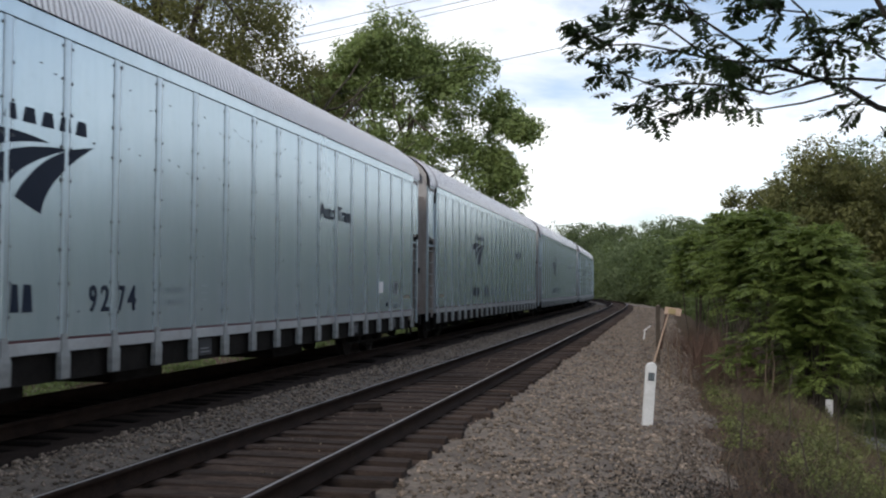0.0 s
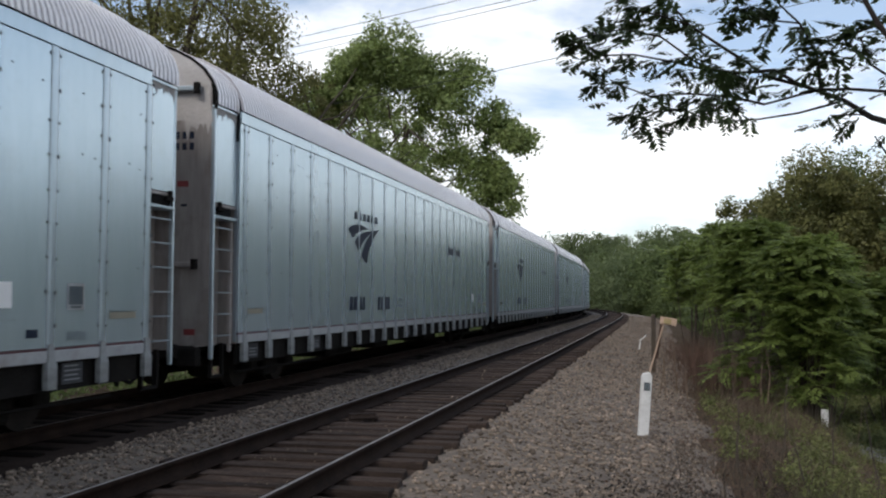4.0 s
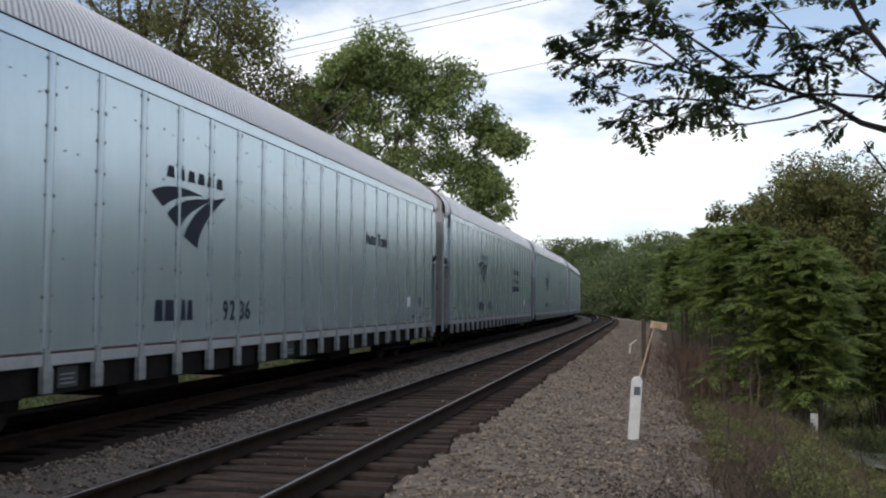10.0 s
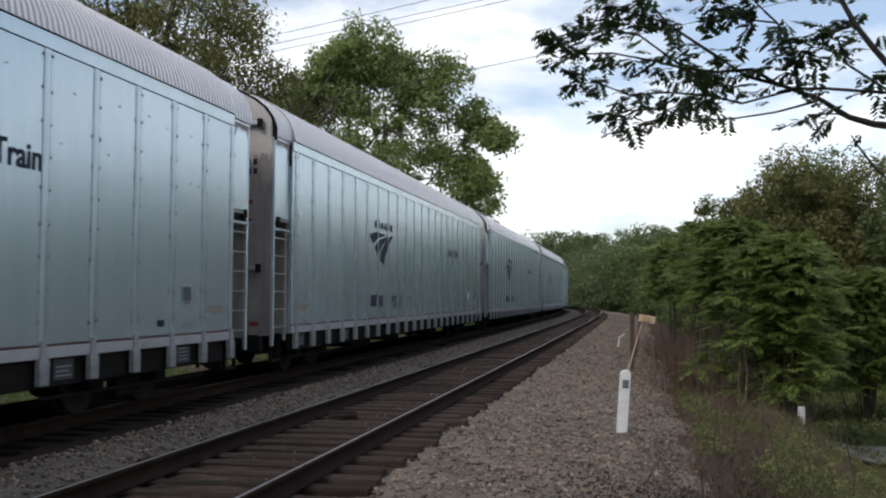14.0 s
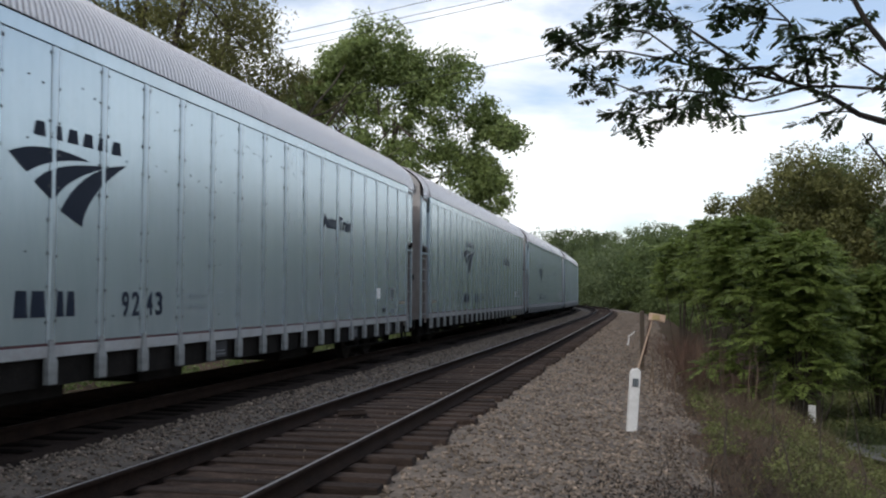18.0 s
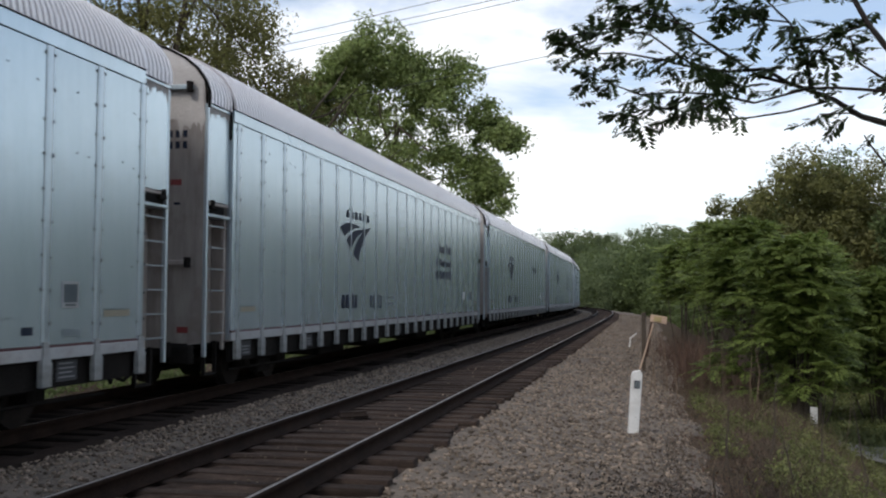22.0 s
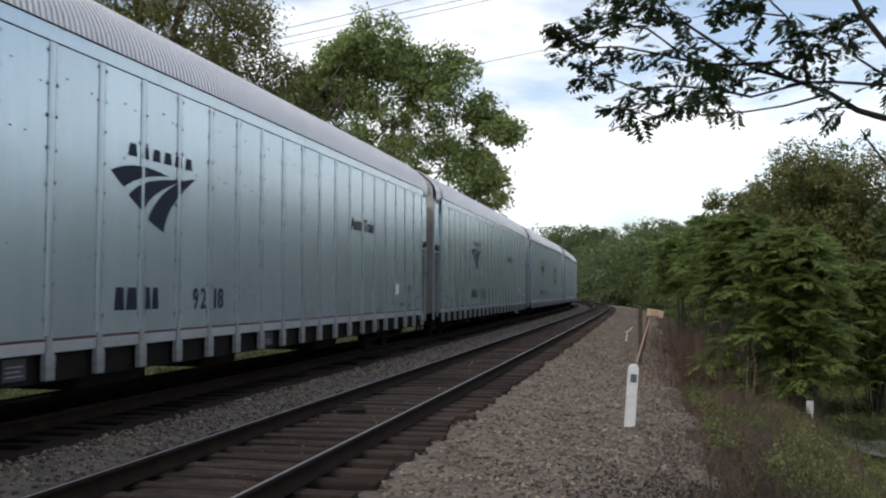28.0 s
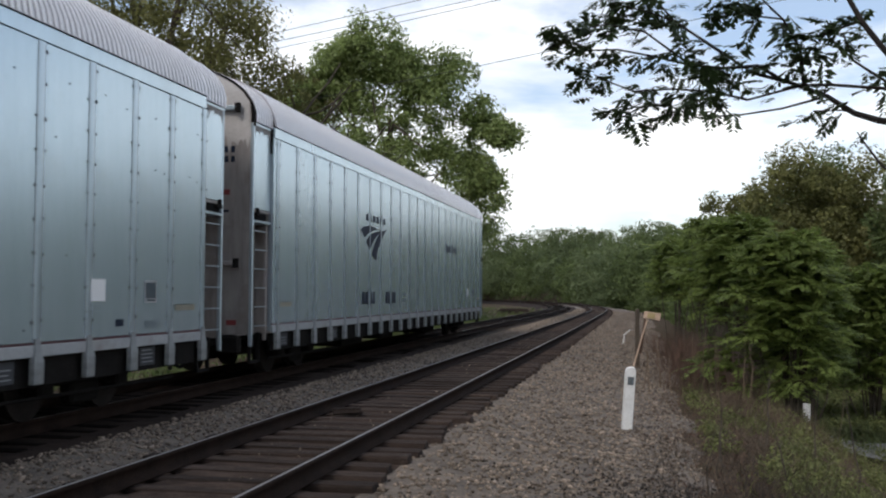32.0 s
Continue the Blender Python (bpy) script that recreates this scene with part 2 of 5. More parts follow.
WOOD = mat("weathered_board", (0.36, 0.25, 0.18), (0.60, 0.45, 0.35), rough=0.85, scale=3.0, bump=0.3, stretch=(1, 6, 6))
WIRE = mat("cable", (0.02, 0.02, 0.022), (0.05, 0.05, 0.05), rough=0.7, bump=0.0)
ROADM = mat("asphalt", (0.13, 0.125, 0.12), (0.20, 0.195, 0.185), rough=0.95, scale=2.0, bump=0.4)

# ---- building helpers ----


def raw(name, verts, faces, material, smooth=False):
    """A mesh from numpy or plain lists of vertices and faces."""
    me = bpy.data.meshes.new(name)
    me.from_pydata([tuple(v) for v in verts], [], [tuple(f) for f in faces])
    me.materials.append(material)
    if smooth:
        me.polygons.foreach_set("use_smooth", [True] * len(me.polygons))
    me.update()
    return me


def bulk(name, verts, faces, material):
    """A large mesh of quads from numpy arrays."""
    verts, faces = np.asarray(verts, dtype=np.float32), np.asarray(faces, dtype=np.int32)
    me = bpy.data.meshes.new(name)
    me.vertices.add(len(verts))
    me.vertices.foreach_set("co", verts.ravel())
    k = faces.shape[1]
    me.loops.add(faces.size)
    me.loops.foreach_set("vertex_index", faces.ravel())
    me.polygons.add(len(faces))
    me.polygons.foreach_set("loop_start", np.arange(0, faces.size, k, dtype=np.int32))
    me.materials.append(material)
    me.update(calc_edges=True)
    return me


def put(name, me, parent=None, m=None, label=""):
    ob = new(name, me)
    ob.parent = parent
    if m is not None:
        ob.matrix_basis = m
    return tagged(ob, label)


def part(name, bm, material, parent, label="", m=None, smooth=False):
    """Links a bmesh as one mesh object under a thing or a part."""
    me = bpy.data.meshes.new(name)
    bm.to_mesh(me)
    bm.free()
    me.materials.append(material)
    if smooth:
        me.polygons.foreach_set("use_smooth", [True] * len(me.polygons))
    return put(name, me, parent, m, label)


def box(bm, x0, x1, y0, y1, z0, z1, bevel=0.0):
    """A box in bm, with its edges bevelled."""
    vs = [bm.verts.new((x, y, z)) for x in (x0, x1) for y in (y0, y1) for z in (z0, z1)]
    fs = [bm.faces.new([vs[i] for i in q]) for q in ((0, 1, 3, 2), (4, 6, 7, 5), (0, 4, 5, 1), (2, 3, 7, 6), (0, 2, 6, 4), (1, 5, 7, 3))]
    if bevel:
        es = list({e for f in fs for e in f.edges})
        bmesh.ops.bevel(bm, geom=es, offset=bevel, segments=1, affect="EDGES")
    return bm


def boxes(*specs, bevel=0.0):
    bm = bmesh.new()
    for s in specs:
        box(bm, *s, bevel=bevel)
    return bm


def tube(bm, a, b, r0, r1=None, n=8):
    """A tapered round bar from a to b."""
    a, b, r1 = Vector(a), Vector(b), r0 if r1 is None else r1
    d = (b - a).normalized()
    u = d.orthogonal().normalized()
    v = d.cross(u)
    rings = [[bm.verts.new(p + (u * math.cos(2 * math.pi * i / n) + v * math.sin(2 * math.pi * i / n)) * r) for i in range(n)] for p, r in ((a, r0), (b, r1))]
    for i in range(n):
        bm.faces.new((rings[0][i], rings[0][(i + 1) % n], rings[1][(i + 1) % n], rings[1][i]))
    bm.faces.new(rings[0][::-1])
    bm.faces.new(rings[1])
    return bm


def shape(outline, depth, plane_x):
    """A flat plate with the outline [(y, z)...], facing +x at plane_x."""
    bm = bmesh.new()
    top = [bm.verts.new((plane_x + depth, y, z)) for y, z in outline]
    low = [bm.verts.new((plane_x, y, z)) for y, z in outline]
    f = bm.faces.new(top)
    bm.faces.new(low[::-1])
    for i in range(len(top)):
        j = (i + 1) % len(top)
        bm.faces.new((low[i], low[j], top[j], top[i]))
    bm.normal_update()
    if f.normal.x < 0:
        bmesh.ops.reverse_faces(bm, faces=bm.faces[:])
    return bm


def word_mesh(text):
    """Letters one metre high as a thin mesh."""
    cu = bpy.data.curves.new("words", "FONT")
    cu.body, cu.size, cu.extrude = text, 1.0, 0.004
    cu.offset = 0.018
    ob = bpy.data.objects.new("words", cu)
    scene.collection.objects.link(ob)
    me = bpy.data.meshes.new_from_object(ob.evaluated_get(bpy.context.evaluated_depsgraph_get()))
    bpy.data.objects.remove(ob)
    me.materials.clear()
    me.materials.append(NAVY)
    return me


WORDS = {w: word_mesh(w) for w in ("Auto", "Train", "For Reservations", *"0123456789")}

# ---- the line of the tracks ----
NEAR_X, APART, GAUGE = -3.812, 4.245, 1.435
_S = np.arange(-260.0, 900.0, 0.5)
_K = np.interp(_S, [-260, 0, 0.5, 72, 119.5, 205, 276, 900], [0, 0, 0.000113, 0.000113, 0.00325, 0.00325, 0, 0])
_T = np.cumsum(_K) * 0.5
_X = np.cumsum(-np.sin(_T)) * 0.5
_Y = np.cumsum(np.cos(_T)) * 0.5
_i0 = int(260 / 0.5)
_X, _Y = _X - _X[_i0] + NEAR_X, _Y - _Y[_i0]


def line(s, left=0.0):
    """The place (x, y) and heading on the near track's centre line, or so many metres to its left."""
    h = np.interp(s, _S, _T)
    return np.interp(s, _S, _X) - left * np.cos(h), np.interp(s, _S, _Y) - left * np.sin(h), h


def swept(name, profile, stations, left, material, closed=False):
    """A strip with the cross-section [(left, z)...] along the line."""
    s = np.asarray(stations, dtype=float)
    cols = []
    for lat, z in profile:
        x, y, _ = line(s, left + lat)
        cols.append(np.stack([x, y, np.full_like(x, z)], -1))
    v = np.stack(cols, 1)
    n, k = len(s), len(profile)
    f = []
    for j in range(k if closed else k - 1):
        a = np.arange(n - 1) * k + j
        b = np.arange(n - 1) * k + (j + 1) % k
        f.append(np.stack([a, a + k, b + k, b], -1))
    return bulk(name, v.reshape(-1, 3), np.concatenate(f), material)


ALONG = np.concatenate([np.arange(-150, -6, 6), np.arange(-6, 70, 1.0), np.arange(70, 290, 2.0), np.arange(290, 880, 10.0)])
SIDE = {"near": 0.0, "far": APART}
HEAD = [(0.036, 0.0), (0.030, 0.006), (-0.030, 0.006), (-0.036, 0.0), (-0.036, -0.03), (-0.012, -0.045), (-0.009, -0.14), (-0.068, -0.158), (-0.068, -0.17), (0.068, -0.17), (0.068, -0.158), (0.009, -0.14), (0.012, -0.045), (0.036, -0.03)]


def build_track(which):
    left = SIDE[which]
    track = tagged(new("railway_track"), "railway track of rusty steel rails on dark weathered timber sleepers", "track", "tracks side by side", "structure")
    for side in (-1, 1):
        c = left + side * (GAUGE / 2 + 0.036)
        w = 0.015 if which == "near" else 0.006
        put("rail", swept("rail", [(a, z - 0.006) for a, z in HEAD], ALONG, c, RAIL, True), track)
        put("rail_head", swept("rail_head", [(w, 0.0005), (w - 0.004, 0.0015), (0.002 - w, 0.0015), (-0.002 - w, 0.0005)], ALONG, c, RAILTOP), track, label="shiny worn running surface")
    me = []
    for k in range(6):
        rnd = random.Random(k)
        bm = boxes((-1.30 + rnd.uniform(-0.09, 0.06), 1.30 + rnd.uniform(-0.06, 0.09), -0.115, 0.115, -0.36, -0.172), bevel=0.014)
        for v in bm.verts:
            v.co += Vector((rnd.uniform(-1, 1) * 0.012, rnd.uniform(-1, 1) * 0.012, rnd.uniform(-1, 1) * 0.008))
        m = bpy.data.meshes.new("sleeper")
        bm.to_mesh(m)
        bm.free()
        m.materials.append(SLEEPER if which == "near" else SLEEPER_SHADED)
        me.append(m)
    rnd = random.Random(40 if which == "near" else 41)
    far_v, far_f = [], []
    n = 0
    s = -8.0
    while s < 286:
        x, y, h = line(s, left)
        pl = pose(x + rnd.uniform(-0.05, 0.05), y, rnd.uniform(-0.02, 0.0), 0, 0, math.degrees(h) + rnd.uniform(-2.4, 2.4))
        if n < 190:
            put("sleeper", me[rnd.randrange(6)], track, pl)
        else:
            o = len(far_v)
            b = [pl @ Vector(c) for c in ((-1.3, -0.115, -0.36), (1.3, -0.115, -0.36), (1.3, 0.115, -0.36), (-1.3, 0.115, -0.36), (-1.3, -0.115, -0.172), (1.3, -0.115, -0.172), (1.3, 0.115, -0.172), (-1.3, 0.115, -0.172))]
            far_v += b
            far_f += [tuple(o + i for i in q) for q in ((4, 5, 6, 7), (0, 1, 5, 4), (1, 2, 6, 5), (2, 3, 7, 6), (3, 0, 4, 7))]
        n += 1
        s += 0.515
    tagged(put("distant_sleepers", raw("distant_sleepers", far_v, far_f, SLEEPER if which == "near" else SLEEPER_SHADED), track), kind="stuff")
    return track


def bed_height(left):
    """Height of the ballast surface, so many metres left of the near track's centre."""
    return float(np.interp(left, [-5.4, -4.2, -3.4, -2.4, -1.75, -1.3, -0.75, -0.6, 0.6, 0.75, 1.3, 1.7, 2.2, APART - 1.35, APART + 1.35, APART + 1.9, APART + 3.6], [-0.95, -0.52, -0.44, -0.34, -0.25, -0.255, -0.255, -0.205, -0.205, -0.255, -0.255, -0.17, -0.18, -0.19, -0.19, -0.30, -0.95]))


def ground_height(x, y):
    """Soil: falls away on the right of the line to a lane, and lies level on the left."""
    d = x - float(np.interp(y, _Y, _X))
    h = float(np.interp(d, [-2000, -60, -14, -8, 3.9, 5.0, 6.4, 8.2, 13, 40, 90, 2000], [1.5, 1.5, -0.45, -0.62, -0.62, -0.62, -0.95, -1.95, -2.0, -2.0, -1.0, 3]))
    if y > 143:
        h += min(max(d - 9, 0) / 40, 1) * min((y - 143) * 0.063, 13)
    return h + (0.06 * noise.noise((x * 0.35, y * 0.35, 0)) if abs(d) < 60 else 0)


def bumps(x, y, left):
    """The unevenness of the stone surface."""
    return (0.035 * noise.noise((x * 3.1, y * 3.1, 1.0)) + 0.05 * noise.noise((x * 0.6, y * 0.6, 5.0))) * (1.0 if left < -1.6 or left > APART + 1.5 else 0.35) + (0.22 * noise.noise((x * 0.9, y * 0.5, 9.0)) if left < -4.3 else 0.0)


def build_ground():
    xs = np.concatenate([[-3000, -1200, -500, -250, -150, -100], np.arange(-70, -14, 4), np.arange(-14, -8, 1.0), np.arange(-8, 16, 0.5), np.arange(16, 60, 4), [70, 100, 160, 300, 700, 1500, 3000]])
    ys = np.concatenate([[-3000, -1000, -300, -100, -40, -15], np.arange(-8, 50, 0.6), np.arange(50, 260, 4), [280, 320, 400, 600, 1000, 1800, 3000]])
    v = [(x, y, ground_height(x, y)) for y in ys for x in xs]
    n = len(xs)
    f = [(j * n + i, j * n + i + 1, (j + 1) * n + i + 1, (j + 1) * n + i) for j in range(len(ys) - 1) for i in range(n - 1)]
    g = put("ground", raw("ground", v, f, DIRT, True))
    tagged(g, "brown soil with patchy green weeds beside the railway", "ground", kind="structure")
    st = np.concatenate([np.arange(-150, -4, 8.0), np.arange(-4, 24, 0.14), np.arange(24, 90, 0.6), np.arange(90, 240, 2.0), np.arange(240, 880, 10.0)])
    # The far track's bed and shoulder carry the train's shade in their colour.
    for name, lo, hi, step, m, label in (("ballast_shoulder", -4.6, -1.28, 0.14, BALLAST, "sloping shoulder of grey-brown crushed stone ballast"), ("ballast_under_track", -1.28, 1.34, 0.16, BED, "dark fouled ballast between sleepers, the far track's deepened by painted train shade"), ("ballast_between_tracks", 1.34, 2.35, 0.13, BALLAST, "strip of pale crushed stone between the two tracks"), ("ballast_under_track", 2.35, APART + 1.5, 0.26, FOUL_SHADED, "dark fouled ballast between sleepers, the far track's deepened by painted train shade"), ("ballast_shoulder", APART + 1.5, APART + 3.6, 0.2, FOUL_SHADED, "shoulder beyond the far track, the train's shade put into its colour")):
        lats = np.linspace(lo, hi, int((hi - lo) / step) + 2)
        cols = []
        for lat in lats:
            x, y, _ = line(st, lat)
            z = np.array([bed_height(lat) + bumps(a, b, lat) for a, b in zip(x, y)])
            cols.append(np.stack([x, y, z], -1))
        v = np.stack(cols, 1)
        n, k = len(st), len(lats)
        i, j = np.meshgrid(np.arange(n - 1), np.arange(k - 1), indexing="ij")
        a = (i * k + j).ravel()
        tagged(put(name, bulk(name, v.reshape(-1, 3), np.stack([a, a + k, a + k + 1, a + 1], -1), m)), label, "ballast", kind="structure")


def build_stones():
    """Loose stones over the shoulder and between the tracks."""
    rng = np.random.default_rng(5)
    base = np.array([(1, 0, 0), (-1, 0, 0), (0, 1, 0), (0, -1, 0), (0, 0, 1), (0, 0, -1)], float)
    faces = np.array([(0, 2, 4), (2, 1, 4), (1, 3, 4), (3, 0, 4), (2, 0, 5), (1, 2, 5), (3, 1, 5), (0, 3, 5)])
    n = 72000
    s = -6.0 + 116.0 * rng.random(n) ** 1.9
    right = rng.random(n) < 0.70
    left = np.where(right, -1.35 - np.minimum(3.1 * rng.random(n) ** 0.9 + 0.12 * rng.normal(size=n) + 1.2 * (rng.random(n) < 0.05) * rng.random(n), 4.2), 1.35 + 1.15 * rng.random(n) ** 0.8)
    inside = rng.random(n) < 0.010
    left = np.where(inside, rng.uniform(-0.65, 0.65, n), left)
    x, y, _ = line(s, left)
    size = rng.uniform(0.010, 0.031, n) * (1 + 0.5 * (rng.random(n) < 0.1))
    z = np.array([bed_height(q) for q in left]) + size * 0.3
    z = np.where(inside, -0.17, z)
    size = np.where(inside, size * 0.6, size)
    z = z + np.array([bumps(a, b, q) for a, b, q in zip(x, y, left)]) * np.where(inside, 0.0, 1.0)
    q = rng.normal(size=(n, 3, 3))
    q, _ = np.linalg.qr(q)
    pts = base[None] * rng.uniform(0.6, 1.25, (n, 6, 1)) * (size[:, None] * np.ones((1, 6)))[..., None]
    v = np.einsum("nij,nkj->nki", q, pts) * np.array([1.2, 1.2, 0.85]) + np.stack([x, y, z], -1)[:, None]
    f = (np.arange(n)[:, None, None] * 6 + faces[None]).reshape(-1, 3)
    tagged(put("ballast_stones", bulk("ballast_stones", v.reshape(-1, 3), f, STONE)), "loose grey and tan crushed ballast stones", "ballast", kind="stuff")


build_ground()
build_stones()
for which in ("near", "far"):
    build_track(which)

# ---- the train: covered car carriers ----
PITCH, LONG, BAYS = 26.336, 23.42, 22
BAY, RIB_AT = 1.0535, 0.214
HALF, ENDHALF, ENDZONE = 1.52, 1.455, 0.83
ARCH = [(1.53, 4.50), (1.50, 4.66), (1.42, 4.85), (1.28, 5.04), (1.08, 5.20), (0.82, 5.34), (0.48, 5.46), (0.0, 5.53)]
RUN = [(0, -28.86), (1, -5.68), (2, 17.51), (3, 40.75), (4, 64.00), (5, 87.30), (6, 110.60), (7, 133.90), (8, 157.21), (9, 180.60), (10, 203.97), (11, 227.33), (12, 250.70), (13, 274.14), (14, 297.56), (15, 321.00), (16, 344.46), (17, 367.90), (18, 391.37), (19, 414.85), (20, 438.29), (21, 461.82), (22, 485.27), (23, 508.77), (24, 532.29), (25, 555.73), (26, 579.24), (27, 602.78), (28, 626.30), (29, 649.76), (30, 673.39), (31, 696.81), (32, 720.21)]



def arch_mesh(y0, y1, step, wave, sides=ARCH):
    """The rounded, ribbed roof sheet between y0 and y1."""
    prof = sides + [(-x, z) for x, z in sides[-2::-1]]
    ys, w = [], []
    y = y0
    while y < y1:
        for a, d in ((0.0, 0.0), (0.17, 0.0), (0.27, wave), (0.90, wave)):
            if y + a * step < y1:
                ys.append(y + a * step)
                w.append(d)
        y += step
    ys.append(y1)
    w.append(0.0)
    v = []
    for a, d in zip(ys, w):
        for x, z in prof:
            n = Vector((x * 0.9, z - 4.3)).normalized() * d
            v.append((x + n.x, a, z + n.y))
    k = len(prof)
    f = [(i * k + j, (i + 1) * k + j, (i + 1) * k + j + 1, i * k + j + 1) for i in range(len(ys) - 1) for j in range(k - 1)]
    me = bulk("roof", v, f, ROOF)
    # Troughs and the rise out of them take the darker grey.
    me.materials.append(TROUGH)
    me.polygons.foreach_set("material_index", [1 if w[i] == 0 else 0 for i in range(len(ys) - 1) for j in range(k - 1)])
    return me


def cap(name, y, thick, half, low, material, parent, shrink=0.0):
    """An upright end wall with the roof's rounded outline."""
    prof = [(half, low)] + [(min(x, half) - shrink, z - shrink) for x, z in ARCH]
    prof = prof + [(-x, z) for x, z in prof[-2::-1]]
    bm = bmesh.new()
    a = [bm.verts.new((x, y, z)) for x, z in prof]
    b = [bm.verts.new((x, y + thick, z)) for x, z in prof]
    bm.faces.new(a[::-1] if thick > 0 else a)
    bm.faces.new(b if thick > 0 else b[::-1])
    for i in range(len(a)):
        j = (i + 1) % len(a)
        bm.faces.new((a[i], a[j], b[j], b[i]))
    bmesh.ops.recalc_face_normals(bm, faces=bm.faces[:])
    return part(name, bm, material, parent)


def pale_top(parent, y, thick):
    """The paler upper part of an end wall, weathering and painted light, running out below in drips."""
    rnd = random.Random(23)
    half = ENDHALF - 0.03
    n = 110
    drips = [0.0] * (n + 1)
    for i in range(n + 1):
        if rnd.random() < 0.2:
            depth = rnd.uniform(0.06, 0.34)
            for k, share in ((-1, 0.45), (0, 1.0), (1, 0.45)):
                if 0 <= i + k <= n:
                    drips[i + k] = max(drips[i + k], depth * share)
    low = [(half - 2 * half * i / n, 4.20 + 0.12 * noise.noise((i * 0.11, 0.5, 0.0)) - drips[i]) for i in range(n + 1)]
    top = [(min(x, half) - 0.045, z - 0.045) for x, z in ARCH]
    top = [(-x, z) for x, z in top] + [(x, z) for x, z in top[-2::-1]]
    bm = bmesh.new()
    a = [bm.verts.new((x, y, z)) for x, z in low + top]
    b = [bm.verts.new((x, y + thick, z)) for x, z in low + top]
    bm.faces.new(a)
    bm.faces.new(b)
    for i in range(len(a)):
        j = (i + 1) % len(a)
        bm.faces.new((a[i], a[j], b[j], b[i]))
    bmesh.ops.recalc_face_normals(bm, faces=bm.faces[:])
    part("pale_top", bm, ENDPALE, parent, "paler top of the end wall, weathering and painted light together")


def painted(name, outline, parent, label):
    """Paint on the sheets of the side, behind the bare ribs."""
    bm = shape(outline, 0.003, HALF + 0.002)
    return part(name, bm, NAVY, parent, label)


def roof_seal(parent, y0, y1):
    """A black rubber arch along the roof's front edge."""
    out = [(ENDHALF + 0.04, 4.40)] + [(min(x, ENDHALF + 0.04), z - 0.01) for x, z in ARCH]
    out = out + [(-x, z) for x, z in out[-2::-1]]
    inn = [(x * 0.974, 4.40 + (z - 4.40) * 0.968) for x, z in out]
    k = len(out)
    v = [(x, y, z) for y in (y0, y1) for ring in (out, inn) for x, z in ring]
    f = []
    for i in range(k - 1):
        for a, b in ((0, k), (k, 3 * k), (3 * k, 2 * k), (2 * k, 0)):
            f.append((a + i, a + i + 1, b + i + 1, b + i))
    put("roof_edge_seal", raw("roof_edge_seal", v, f, BLACK), parent, label="black rubber seal along the roof edge")


def end_roof(y0, y1):
    """The ribbed, slightly narrower roof over one end of the car."""
    sides = [(ENDHALF + 0.02, 4.47)] + [(min(x, ENDHALF + 0.02), z - 0.03) for x, z in ARCH]
    return arch_mesh(y0, y1, BAY / 9, 0.026, sides)


def band(upper, lower, n=9):
    """The outline between two quadratic curves, each given by three points."""
    def run(p):
        return [tuple((1 - t) ** 2 * a + 2 * t * (1 - t) * b + t * t * c for a, b, c in zip(*p)) for t in (i / n for i in range(n + 1))]
    return run(upper) + run(lower)[::-1]


def width(text, size):
    return size * max(v.co.x for v in WORDS[text].vertices)


def lettering(text, size, y, z, x, parent, name, squeeze=1.0, label=""):
    """Words on the side of the car, read from the lineside."""
    m = Matrix(((0, 0, size, x), (squeeze * size, 0, 0, y), (0, size, 0, z), (0, 0, 0, 1)))
    return put(name, WORDS[text], parent, m, label)


def truck(parent, y):
    """A two-axle bogie."""
    bm = bmesh.new()
    for side in (-1, 1):
        x = side * 1.0
        box(bm, x - 0.09, x + 0.09, y - 1.15, y + 1.15, 0.42, 0.62, 0.03)
        box(bm, x - 0.10, x + 0.10, y - 0.32, y + 0.32, 0.16, 0.44, 0.04)
        for e in (-1, 1):
            box(bm, x - 0.12, x + 0.13, y + e * 0.88 - 0.16, y + e * 0.88 + 0.16, 0.28, 0.56, 0.04)
        for k in (-0.16, 0, 0.16):
            tube(bm, (x, y + k, 0.22), (x, y + k, 0.46), 0.05, n=8)
    box(bm, -1.0, 1.0, y - 0.22, y + 0.22, 0.36, 0.60, 0.03)
    body = part("bogie_frame", bm, UNDER, parent, "grimy cast steel bogie frame")
    for e in (-1, 1):
        bm = bmesh.new()
        tube(bm, (-0.75, 0, 0), (0.75, 0, 0), 0.08, n=10)
        for side in (-1, 1):
            tube(bm, (side * 0.70, 0, 0), (side * 0.835, 0, 0), 0.42, n=24)
            tube(bm, (side * 0.67, 0, 0), (side * 0.70, 0, 0), 0.45, n=24)
            tube(bm, (side * 0.835, 0, 0), (side * 0.86, 0, 0), 0.13, n=12)
        part("wheelset", bm, WHEEL, body, "dark worn steel wheels on their axle", m=pose(0, y + e * 0.88, 0.42))


